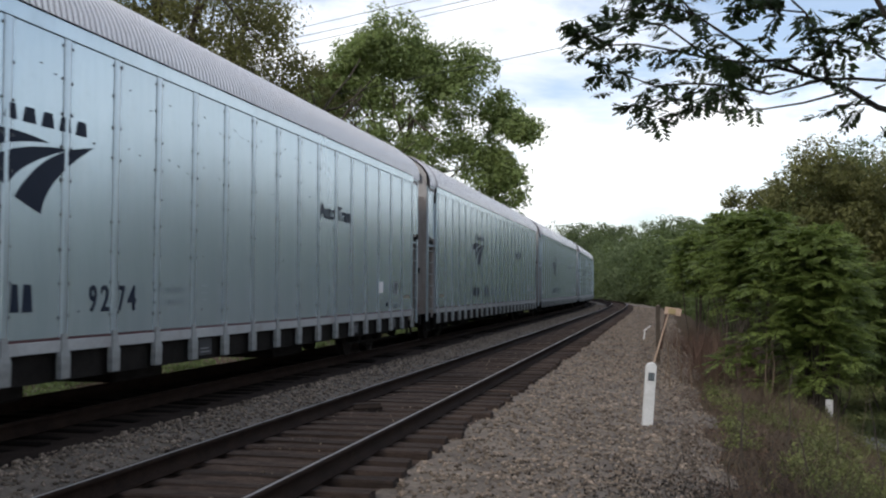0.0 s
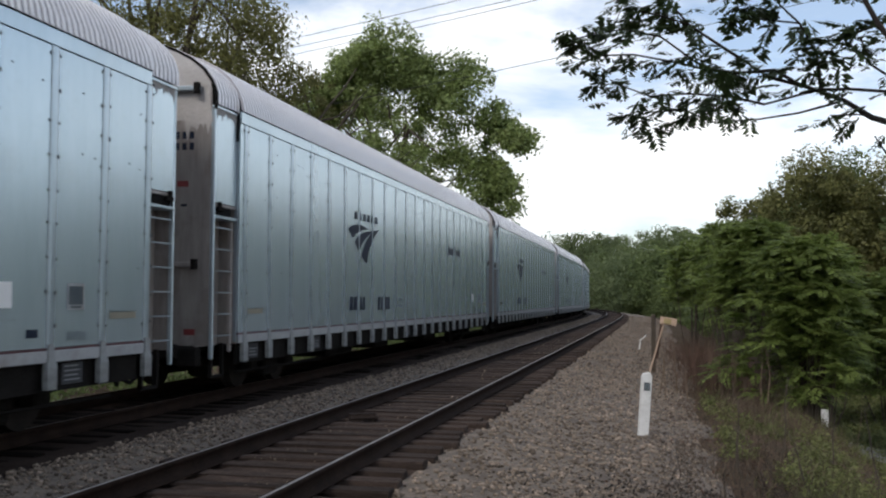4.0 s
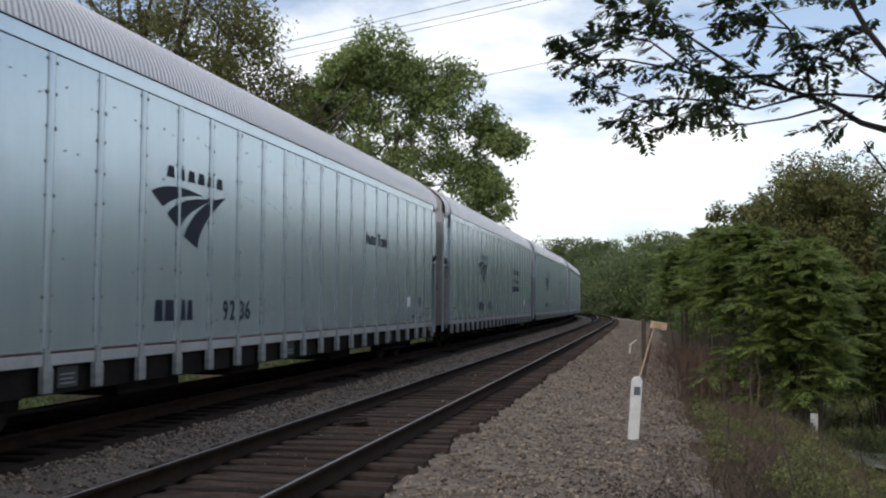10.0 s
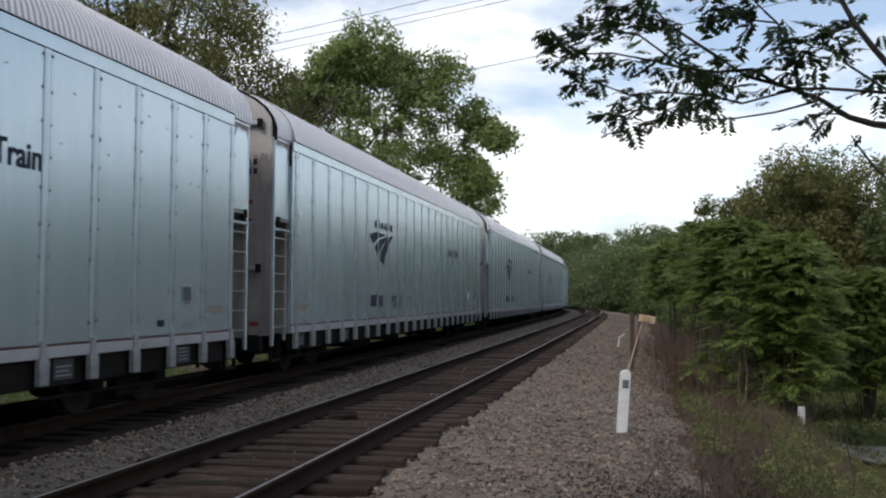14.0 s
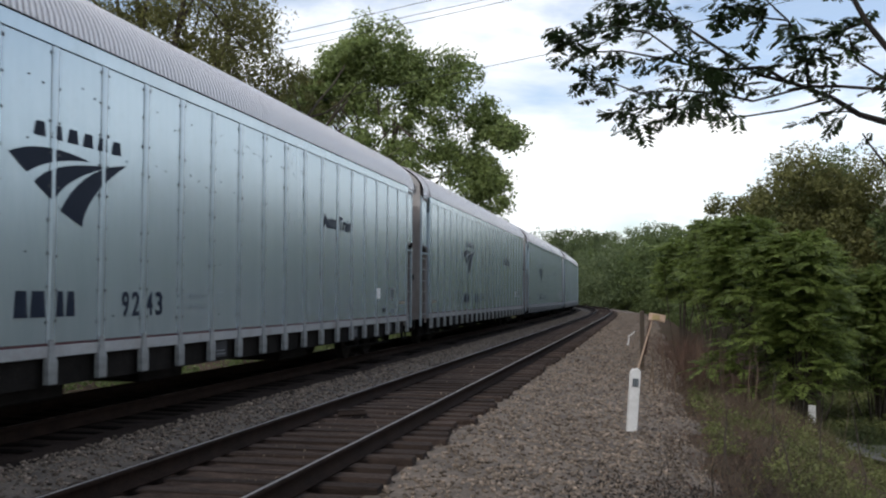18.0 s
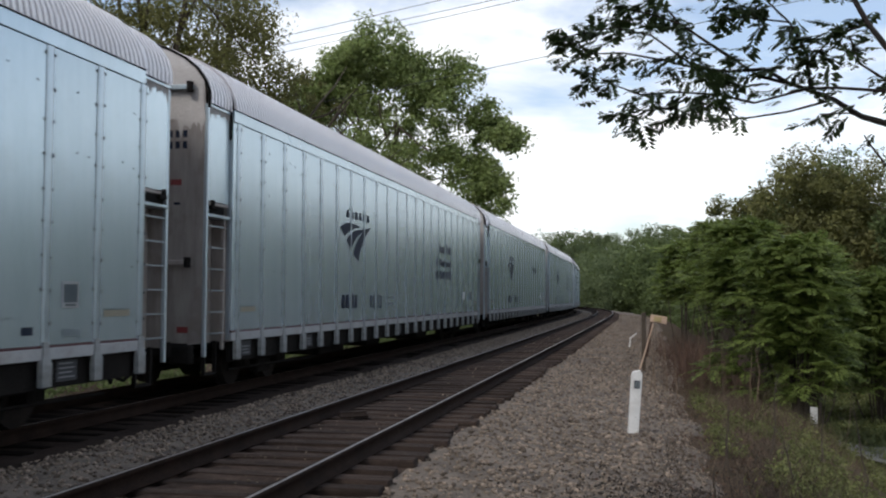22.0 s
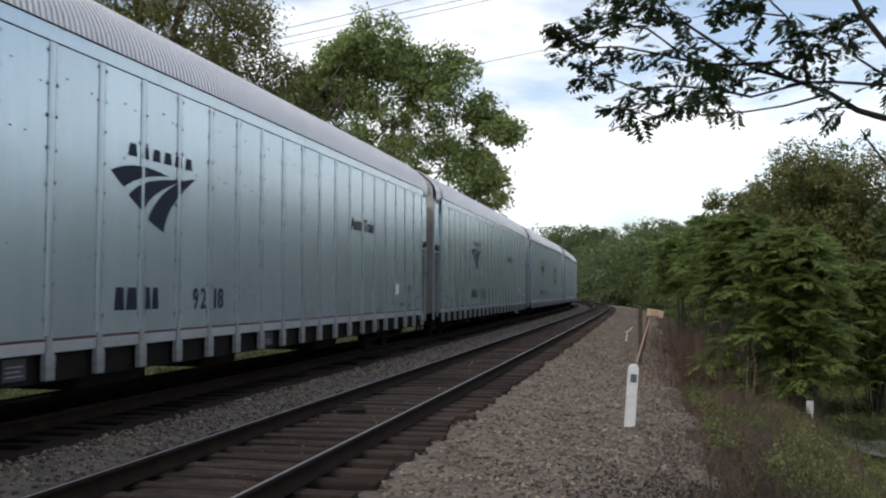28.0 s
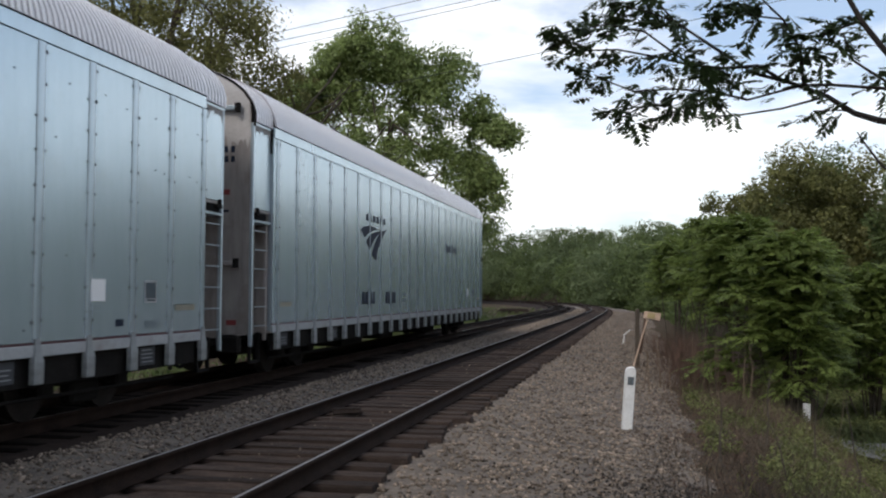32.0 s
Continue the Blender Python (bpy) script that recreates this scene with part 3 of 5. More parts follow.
def build_car():
    """One carrier; its front panel edge at y = 0, its near side at +x, rails at z = 0."""
    car = new("autorack_car")
    # side sheets, bay by bay
    me = bpy.data.meshes.new("side_panel")
    bm = boxes((HALF - 0.03, HALF - 0.004, 0.004, BAY - 0.004, 0.99, 4.31), bevel=0.003)
    bm.to_mesh(me)
    bm.free()
    me.materials.append(PANEL)
    for i in range(BAYS):
        put("side_panel", me, car, pose(0, RIB_AT + i * BAY, 0))
    part("side_panel", boxes((HALF - 0.03, HALF - 0.004, 0.0, RIB_AT - 0.004, 0.99, 4.31), bevel=0.003), PANEL, car)
    # upright ribs: two flanges and a raised rounded middle
    bm = bmesh.new()
    box(bm, HALF - 0.003, HALF + 0.003, -0.064, 0.064, 0.99, 4.31, 0.001)
    ring = []
    for z in (0.99, 4.31):
        ring.append([bm.verts.new((HALF + q, y, z)) for y, q in ((-0.046, 0.002), (-0.026, 0.007), (0.026, 0.007), (0.046, 0.002))])
    for i in range(3):
        bm.faces.new((ring[0][i], ring[0][i + 1], ring[1][i + 1], ring[1][i]))
    rib = bpy.data.meshes.new("rib")
    bm.to_mesh(rib)
    bm.free()
    rib.materials.append(RIB)
    bm = boxes((HALF - 0.004, HALF, -0.076, 0.076, 0.992, 4.308))
    seam = bpy.data.meshes.new("seam")
    bm.to_mesh(seam)
    bm.free()
    seam.materials.append(SEAM)
    # a foot below each rib
    bm = bmesh.new()
    ring = []
    for z, h, x in ((1.03, 0.050, 0.028), (0.88, 0.060, 0.034), (0.78, 0.092, 0.046), (0.535, 0.088, 0.046)):
        ring.append([bm.verts.new((HALF + q, s * h, z)) for q, s in ((-0.02, -1), (x, -1), (x, 1), (-0.02, 1))])
    for a, b in zip(ring, ring[1:]):
        for i in range(4):
            bm.faces.new((a[i], a[(i + 1) % 4], b[(i + 1) % 4], b[i]))
    bm.faces.new(ring[-1])
    bmesh.ops.recalc_face_normals(bm, faces=bm.faces[:])
    foot = bpy.data.meshes.new("rib_foot")
    bm.to_mesh(foot)
    bm.free()
    foot.materials.append(FOOT)
    for i in range(BAYS + 1):
        put("rib", rib, car, pose(0, RIB_AT + i * BAY, 0))
        put("seam", seam, car, pose(0, RIB_AT + i * BAY, 0))
        put("rib_foot", foot, car, pose(0, RIB_AT + i * BAY, 0))
    # bolts along the ribs, the eave and across the sheets
    rnd = random.Random(3)
    bm = bmesh.new()

    def bolt(y, z, r=0.016):
        box(bm, HALF - 0.004, HALF + 0.011, y - r, y + r, z - r, z + r)
    for i in range(BAYS + 1):
        for k in range(9):
            z = 1.22 + k * 0.375
            for e in (-1, 1):
                if rnd.random() < 0.85:
                    bolt(RIB_AT + i * BAY + e * 0.088, z + rnd.uniform(-0.02, 0.02), 0.014 if rnd.random() < 0.75 else 0.019)
        if i < BAYS:
            bolt(RIB_AT + (i + 0.5) * BAY, 4.345, 0.012)
            for z, often in ((3.98, 0.45), (3.28, 0.25), (2.02, 0.15), (1.25, 0.1)):
                for k in range(3):
                    if rnd.random() < often:
                        bolt(RIB_AT + (i + 0.28 + 0.25 * k) * BAY, z - 0.06 * k + rnd.uniform(-0.03, 0.03), 0.007)
        bolt(RIB_AT + i * BAY - 0.085, 4.335, 0.014)
        bolt(RIB_AT + i * BAY + 0.085, 4.335, 0.014)
    tagged(part("bolts", bm, BOLT, car), kind="stuff")
    # eave band and sill
    part("eave_band", boxes((HALF - 0.03, HALF + 0.014, 0.0, LONG, 4.315, 4.50), bevel=0.006), PANEL, car, "pale steel band under the roof edge")
    part("sill", boxes((HALF - 0.03, HALF + 0.012, 0.0, LONG, 0.83, 0.960), bevel=0.006), SILL, car, "dirty white lower sill")
    part("stripe", boxes((HALF - 0.03, HALF + 0.006, 0.0, LONG, 0.962, 0.988)), RED, car, "thin dark red stripe")
    # far side, floor and frame
    bm = boxes((-HALF, -HALF + 0.03, 0, LONG, 0.80, 4.50))
    for i in range(BAYS + 1):
        box(bm, -HALF - 0.05, -HALF, RIB_AT + i * BAY - 0.05, RIB_AT + i * BAY + 0.05, 0.5, 4.4)
    part("far_side", bm, PANEL, car)
    part("deck", boxes((-HALF + 0.04, HALF - 0.06, 0.02, LONG - 0.02, 0.90, 1.0)), UNDER, car)
    part("centre_sill", boxes((-0.35, 0.35, -0.6, LONG + 0.6, 0.62, 0.89), bevel=0.02), UNDER, car, "dark grimy centre sill")
    part("side_skirt", boxes((1.40, 1.44, 0.1, LONG - 0.1, 0.50, 0.89)), UNDER, car, "dark grimy skirt behind the feet, the far one lengthened as a screen")
    # Far skirt, unseen, reaches down to screen off the bright ground beyond.
    part("side_skirt", boxes((-1.40, -1.36, 0.1, LONG - 0.1, 0.06, 0.89)), UNDER, car, "dark grimy skirt behind the feet, the far one lengthened as a screen")
    # small data panels with lines of stencil on the skirt
    for bay, rows in ((0, 3), (3, 3), (10, 2), (17, 3), (20, 4)):
        y0 = RIB_AT + bay * BAY + 0.36
        plate = part("data_panel", boxes((1.441, 1.446, y0, y0 + 0.42, 0.56, 0.80)), SKIRT, car, "dark panel with faint stencilled lines")
        tagged(part("stencil", boxes(*[(1.447, 1.449, y0 + 0.05, y0 + 0.36 - 0.04 * (k % 2), 0.60 + k * 0.052, 0.616 + k * 0.052) for k in range(rows)]), STENCIL_PALE, plate), kind="stuff")
    for y0, y1, z0 in ((5.8, 7.6, 0.28), (9.5, 10.8, 0.30), (15.0, 16.5, 0.26)):
        part("equipment_box", boxes((-0.9, 1.05, y0, y1, z0, 0.62), bevel=0.03), UNDER, car)
    bm = bmesh.new()
    for y0, y1, z in ((0.5, 5.0, 0.34), (18.5, 23.1, 0.34)):
        tube(bm, (1.25, y0, z), (1.2, y1, z - 0.04), 0.022, n=6)
    tube(bm, (1.1, 5.0, 0.5), (1.1, 19.3, 0.46), 0.028, n=6)
    part("brake_pipe", bm, UNDER, car, "thin grimy brake rigging pipe")
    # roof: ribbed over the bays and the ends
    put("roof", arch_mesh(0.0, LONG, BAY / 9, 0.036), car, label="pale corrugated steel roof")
    part("roof_edge", boxes((HALF - 0.02, HALF + 0.022, 0.0, LONG, 4.500, 4.520)), BLACK, car, "dark joint under the corrugated roof edge")
    # ends
    for y, e in ((0.0, -1), (LONG, 1)):
        ye = y + e * ENDZONE
        part("end_door_side", boxes((ENDHALF - 0.03, ENDHALF, min(y, ye), max(y, ye), 2.98, 4.42), bevel=0.004), PANEL, car)
        part("end_door_side", boxes((-ENDHALF, -ENDHALF + 0.03, min(y, ye), max(y, ye), 0.9, 4.42), bevel=0.004), PANEL, car)
        part("eave_step", boxes((ENDHALF - 0.05, ENDHALF + 0.014, min(y + e * 0.01, ye), max(y + e * 0.01, ye), 4.425, 4.462)), RIB, car)
        if e < 0:
            roof_seal(car, ye - 0.012, ye + 0.012)
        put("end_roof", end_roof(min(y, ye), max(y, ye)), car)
        drip = [(min(y, ye) + 0.02, 4.44)]
        stain = random.Random(17)
        for k in range(17):
            drip.append((min(y, ye) + 0.02 + 0.049 * k, 4.40 - (stain.uniform(0.05, 0.19) if k % 2 else stain.uniform(0.0, 0.06))))
        drip.append((max(y, ye) - 0.02, 4.44))
        part("stain", shape(drip, 0.002, ENDHALF + 0.001), STAIN, car, "grey-brown ragged stain under the roof edge")
        cap("end_wall", ye, -e * 0.03, ENDHALF - 0.015, 0.82, ENDTOP, car, shrink=0.035)
        pale_top(car, ye + e * 0.002, e * 0.003)
        part("corner_post", boxes((ENDHALF - 0.06, ENDHALF + 0.010, ye - e * 0.022 - 0.024, ye - e * 0.022 + 0.024, 0.62, 4.42), bevel=0.01), RIB, car)
        part("edge_seal", boxes((ENDHALF - 0.02, HALF - 0.032, y + e * 0.012 - 0.013, y + e * 0.012 + 0.013, 4.02, 4.46)), BLACK, car, "black seal at the top of the panel edge")
        part("panel_return", boxes((ENDHALF - 0.02, HALF - 0.034, y + e * 0.010 - 0.010, y + e * 0.010 + 0.010, 0.85, 4.018)), SEAM, car, "grey folded edge of the side")
        part("bulkhead", boxes((-HALF + 0.04, HALF - 0.036, y - 0.012 - e * 0.014, y + 0.012 - e * 0.014, 0.82, 4.49)), ENDWALL, car)
        # ladder recess
        y0, y1 = min(y, ye), max(y, ye)
        part("ladder_recess", boxes((ENDHALF - 0.30, ENDHALF - 0.27, y0 + 0.036, y1 - 0.036, 0.80, 2.97), (ENDHALF - 0.27, ENDHALF - 0.002, y0 + 0.036, y1 - 0.036, 2.93, 2.97)), ENDWALL, car)
        part("step_plate", boxes((ENDHALF - 0.28, ENDHALF + 0.03, y0 + 0.04, y1 - 0.04, 2.74, 2.79), bevel=0.01), RIB, car)
        p0, p1 = sorted((y + e * 0.18, y + e * 0.72))
        part("pocket", boxes((ENDHALF - 0.26, ENDHALF - 0.01, p0, p1, 2.795, 2.925)), BLACK, car)
        part("latch", boxes((ENDHALF - 0.02, ENDHALF + 0.045, y + e * 0.62 - 0.1, y + e * 0.62 + 0.1, 2.86, 2.92), (ENDHALF + 0.0, ENDHALF + 0.05, y + e * 0.66 - 0.03, y + e * 0.66 + 0.03, 2.90, 3.0), bevel=0.008), UNDER, car, "dark steel latch over the ladder")
        for k in range(6):
            part("rung", boxes((ENDHALF - 0.06, ENDHALF - 0.02, y0 + 0.05, y1 - 0.05, 0.95 + 0.33 * k, 0.972 + 0.33 * k)), SEAM, car)
        part("ladder_rail", boxes((ENDHALF - 0.07, ENDHALF - 0.01, y - 0.018 + e * 0.12, y + 0.018 + e * 0.12, 0.70, 2.74), bevel=0.006), ENDWALL, car)
        # end furniture
        for z in (4.72, 2.05):
            bm = boxes((0.68, 0.75, min(ye, ye + e * 0.16), max(ye, ye + e * 0.16), z - 0.05, z + 0.05), (0.75, 1.23, min(ye + e * 0.02, ye + e * 0.09), max(ye + e * 0.02, ye + e * 0.09), z - 0.05, z + 0.03), bevel=0.012)
            hinge = part("end_hinge", bm, RIB if z > 4 else ENDWALL, car, "weathered steel door hinge bracket")
            bm = bmesh.new()
            tube(bm, (1.19, ye + e * 0.08, z - 0.085), (1.19, ye + e * 0.08, z + 0.07), 0.055, n=10)
            part("hinge_pin", bm, UNDER, hinge, "dark hinge pin")
        for k, z in enumerate((3.95, 3.78)):
            tagged(part("end_marking", boxes(*[(1.05 - 0.12 * j, 1.12 - 0.12 * j, min(ye + e * 0.001, ye + e * 0.004), max(ye + e * 0.001, ye + e * 0.004), z, z + 0.11) for j in range(4)]), NAVY, car), kind="stuff")
        part("end_decal", boxes((0.86, 1.04, min(ye + e * 0.001, ye + e * 0.005), max(ye + e * 0.001, ye + e * 0.005), 3.22, 3.31), bevel=0.001), PLATE_R, car, "small faded red decal")
        part("end_decal", boxes((1.00, 1.18, min(ye + e * 0.001, ye + e * 0.005), max(ye + e * 0.001, ye + e * 0.005), 0.98, 1.07), bevel=0.001), PLATE_R, car, "small faded red decal")
        part("end_decal", boxes((0.92, 1.02, min(ye + e * 0.001, ye + e * 0.005), max(ye + e * 0.001, ye + e * 0.005), 2.92, 2.96)), NAVY, car)
        bm = boxes((-0.16, 0.16, min(ye, ye + e * 0.62), max(ye, ye + e * 0.62), 0.62, 0.92), (-0.95, 0.95, min(ye, ye + e * 0.14), max(ye, ye + e * 0.14), 0.62, 0.84), (0.9, 1.25, min(ye - e * 0.1, ye + e * 0.06), max(ye - e * 0.1, ye + e * 0.06), 0.50, 0.8), bevel=0.03)
        part("coupler", bm, UNDER, car, "dark rusty coupler and end sill")
        # sagging air hose and a corner stirrup
        bm = bmesh.new()
        pts = [Vector((0.45, ye + e * 0.10, 0.66)), Vector((0.43, ye + e * 0.26, 0.40)), Vector((0.38, ye + e * 0.44, 0.28)), Vector((0.30, ye + e * 0.62, 0.36))]
        for a, b in zip(pts, pts[1:]):
            tube(bm, a, b, 0.028, n=7)
        part("air_hose", bm, BLACK, car, "sagging black rubber air hose")
        part("stirrup_step", boxes((1.30, 1.36, y + e * 0.20 - 0.02, y + e * 0.20 + 0.02, 0.34, 0.84), (1.30, 1.36, y + e * 0.60 - 0.02, y + e * 0.60 + 0.02, 0.34, 0.84), (1.30, 1.36, y + e * 0.40 - 0.22, y + e * 0.40 + 0.22, 0.32, 0.36)), UNDER, car, "dark steel corner step")
    truck(car, 2.5)
    truck(car, LONG - 2.5)
    # emblem: three sweeping bands under a row of name marks; metres along the side and up it
    e = HALF + 0.002
    for up, low in ((((5.72, 3.025), (6.27, 3.245), (7.28, 3.105)), ((6.04, 2.845), (6.45, 3.055), (7.28, 3.105))),
                    (((6.18, 2.755), (6.54, 3.05), (7.68, 3.085)), ((6.54, 2.565), (6.72, 2.845), (7.68, 3.085))),
                    (((6.69, 2.475), (7.13, 3.05), (8.14, 3.165)), ((7.13, 2.325), (7.20, 2.725), (8.14, 3.165)))):
        painted("emblem_band", band(up, low), car, "navy blue sweeping emblem band")
    for j in range(6):
        a = 6.15 + j * 0.325
        painted("name_mark", [(a, 3.27), (a + 0.045, 3.43), (a + 0.19, 3.43), (a + 0.22, 3.27)], car, "navy bar of the operator's name")
    for a, w in ((5.86, 0.24), (6.15, 0.28), (6.64, 0.15), (6.84, 0.18)):
        painted("owner_mark", [(a, 1.28), (a + 0.03, 1.57), (a + w - 0.03, 1.57), (a + w, 1.28)], car, "navy bar of the owner's mark")
    # small stencils, block by block
    for block in (((9.60, 9.72, 1.49, 1.53), (9.76, 9.90, 1.49, 1.53), (10.02, 10.40, 1.48, 1.54), (9.60, 9.66, 1.33, 1.37), (9.76, 9.90, 1.33, 1.37), (10.02, 10.36, 1.32, 1.38)), ((10.98, 11.2, 1.56, 1.58), (10.98, 11.2, 1.46, 1.48), (11.0, 11.18, 1.36, 1.38)), ((20.1, 20.7, 1.30, 1.315), (20.2, 20.5, 1.38, 1.395))):
        tagged(part("stencil", boxes(*[(e, e + 0.003, *q) for q in block]), STENCIL, car), kind="stuff")
    square = part("decal", boxes((e, e + 0.003, 21.60, 21.94, 1.40, 1.70)), SILL, car, "pale-edged dark square label")
    part("face", boxes((e + 0.003, e + 0.005, 21.63, 21.91, 1.46, 1.67)), STENCIL_DARK, square, "dark grey face of the label")
    part("stencil", boxes((e + 0.003, e + 0.005, 21.66, 21.88, 1.42, 1.445)), STENCIL_DARK, square)
    for y0 in (22.50, 0.36):
        strip = part("decal", boxes((e, e + 0.003, y0, y0 + 0.62, 1.285, 1.38)), DECAL_B, car, "faded olive-brown strip")
        part("border", boxes((e + 0.003, e + 0.005, y0, y0 + 0.62, 1.365, 1.38)), STENCIL_DARK, strip)
    part("decal", boxes((e, e + 0.003, 20.86, 21.06, 1.11, 1.20)), NAVY, car, "dark stencil")
    part("decal", boxes((e, e + 0.002, 21.62, 22.0, 1.07, 1.16)), STENCIL, car, "faint worn stencil")
    return car


def car_pose(s):
    """The pose of a carrier whose front panel edge is s metres up the line."""
    xa, ya, _ = line(s + 2.5, APART)
    xb, yb, _ = line(s + LONG - 2.5, APART)
    a = math.degrees(math.atan2(-(xb - xa), yb - ya))
    c, q = math.cos(radians(a)), math.sin(radians(a))
    return pose(xa + 2.5 * q, ya - 2.5 * c, 0, 0, 0, a)


NUMBERS = {1: "9274", 2: "9275", 3: "9229", 4: "9225", 6: "9207", 7: "9246", 8: "9205", 9: "9259", 10: "9236", 11: "9265", 12: "9239", 13: "9216", 14: "9211", 16: "9238", 17: "9243", 18: "9203", 19: "9276", 20: "9221", 21: "9213", 22: "9254", 23: "9244", 26: "9218", 27: "9226", 28: "9273", 29: "9253"}
BOOKING = (11, 21, 23, 28)
first = build_car()
cars = [first]
for n in range(30):
    cars.append(copy_thing(first, Matrix()))
for n, car in enumerate(cars):
    tagged(car, "pale blue-grey steel car carrier with ribbed sides and navy emblem", "rail car", "carriers of the train")
    digits = NUMBERS.get(n)
    for j in range(4):
        y, w = ((8.09, 0.17), (8.34, 0.20), (8.73, 0.17), (8.96, 0.21))[j]
        if digits:
            lettering(digits[j], 0.43, y, 1.265, HALF + 0.003, car, "car_number", w / width(digits[j], 0.43))
        else:
            part("car_number", boxes((HALF + 0.003, HALF + 0.005, y + 0.01, y + 0.17, 1.27, 1.57)), NAVY, car)
    lettering("Auto", 0.40, 16.11, 2.92, HALF + 0.003, car, "service_name", 0.88 / width("Auto", 0.40), "dark thin lettering")
    lettering("Train", 0.40, 17.16, 2.92, HALF + 0.003, car, "service_name", 0.88 / width("Train", 0.40), "dark thin lettering")
    if n not in (13, 20):
        part("paper_label", boxes((HALF + 0.003, HALF + 0.005, 20.22, 20.60, 1.43, 1.70)), PLATE_W, car, "white paper label")
    if n in BOOKING:
        tagged(car, "pale blue-grey steel car carrier with emblem and three lettered lines")
        lettering("For Reservations", 0.34, 15.67, 2.50, HALF + 0.003, car, "service_name", 2.56 / width("For Reservations", 0.34))
        for j in range(12):
            w = 0.13 if j % 3 else 0.09
            part("service_mark", boxes((HALF + 0.003, HALF + 0.005, 15.62 + j * 0.215, 15.62 + w + j * 0.215, 2.10, 2.34)), NAVY, car)

# ---- plants ----


def leaf_cloud(rng, centres, radii, per, size, flat=0.75, droop=0.25):
    """Leaf quads scattered in the outer part of many clumps."""
    c = np.repeat(np.asarray(centres, float), per, axis=0)
    r = np.repeat(np.asarray(radii, float), per)
    n = len(c)
    d = rng.normal(size=(n, 3))
    d /= np.linalg.norm(d, axis=1, keepdims=True)
    p = c + d * (r * rng.random(n) ** 0.45)[:, None] * np.array([1, 1, flat])
    nrm = d * 0.55 + rng.normal(size=(n, 3)) * 0.6 + np.array([0, 0, 0.55])
    nrm /= np.linalg.norm(nrm, axis=1, keepdims=True)
    u = np.cross(nrm, rng.normal(size=(n, 3)))
    u /= np.linalg.norm(u, axis=1, keepdims=True)
    w = np.cross(nrm, u)
    s = size * rng.uniform(0.6, 1.35, n)[:, None]
    a = p - u * s
    b = p + u * s + np.array([0, 0, -droop]) * s
    k = w * s * 0.48
    v = np.stack([a, p + k, b, p - k], 1).reshape(-1, 3)
    f = np.arange(n * 4).reshape(-1, 4)
    return v, f


def limb(bm, rng, a, d, length, r, depth, ends, bend=0.25):
    """A branching, tapering limb; the tips are gathered in ends."""
    a, d = Vector(a), Vector(d).normalized()
    steps = 3
    for i in range(steps):
        d = (d + Vector(rng.normal(size=3)) * bend * 0.5 + Vector((0, 0, 0.06))).normalized()
        b = a + d * (length / steps)
        r1 = r * (0.82 if i < steps - 1 else 0.7)
        tube(bm, a, b, r, r1, 7 if r > 0.05 else 5)
        a, r = b, r1
        if depth > 0 and i > 0:
            for _ in range(2):
                q = (d + Vector(rng.normal(size=3)) * 0.75).normalized()
                limb(bm, rng, a, q, length * rng.uniform(0.5, 0.7), r * 0.6, depth - 1, ends, bend)
    ends.append(tuple(a))


def tree(name, x, y, z, height, spread, seed, material, label, leaf=0.2, clumps=90, per=90, crown_low=0.3, lobes=None, category="tree", trunk_r=None, reach=0.36, clump=(0.13, 0.26)):
    """A broadleaf tree: tapered trunk, limbs, and a crown of leafy clumps with gaps."""
    rng = np.random.default_rng(seed)
    ob = tagged(new(name), label, category)
    ob.matrix_basis = pose(x, y, z)
    bm = bmesh.new()
    ends = []
    r = trunk_r or height * 0.018
    tube(bm, (0, 0, -0.3), (0, 0, height * crown_low), r * 1.25, r, 10)
    base = Vector((0, 0, height * crown_low))
    for i in range(6):
        a = 2 * math.pi * i / 6 + rng.uniform(-0.4, 0.4)
        limb(bm, rng, base + Vector((0, 0, height * 0.04 * i)), (math.cos(a), math.sin(a), rng.uniform(0.7, 1.5)), height * reach, r * 0.6, 1, ends)
    limb(bm, rng, base, (0, 0, 1), height * reach * 1.3, r * 0.9, 1, ends)
    part("trunk", bm, BARK, ob)
    cs, rs = [], []
    lobes = lobes or [(0, 0, 0.62, 1.0, 0.38)]
    for i in range(clumps):
        lx, ly, lz, lw, lh = lobes[i % len(lobes)]
        d = rng.normal(size=3)
        d /= np.linalg.norm(d)
        k = rng.random() ** 0.35
        cs.append((lx * spread + d[0] * k * spread * lw, ly * spread + d[1] * k * spread * lw, height * (lz + d[2] * k * lh)))
        rs.append(spread * rng.uniform(*clump))
    v, f = leaf_cloud(rng, cs, rs, per, leaf)
    put("crown", bulk("crown", v, f, material), ob)
    return ob


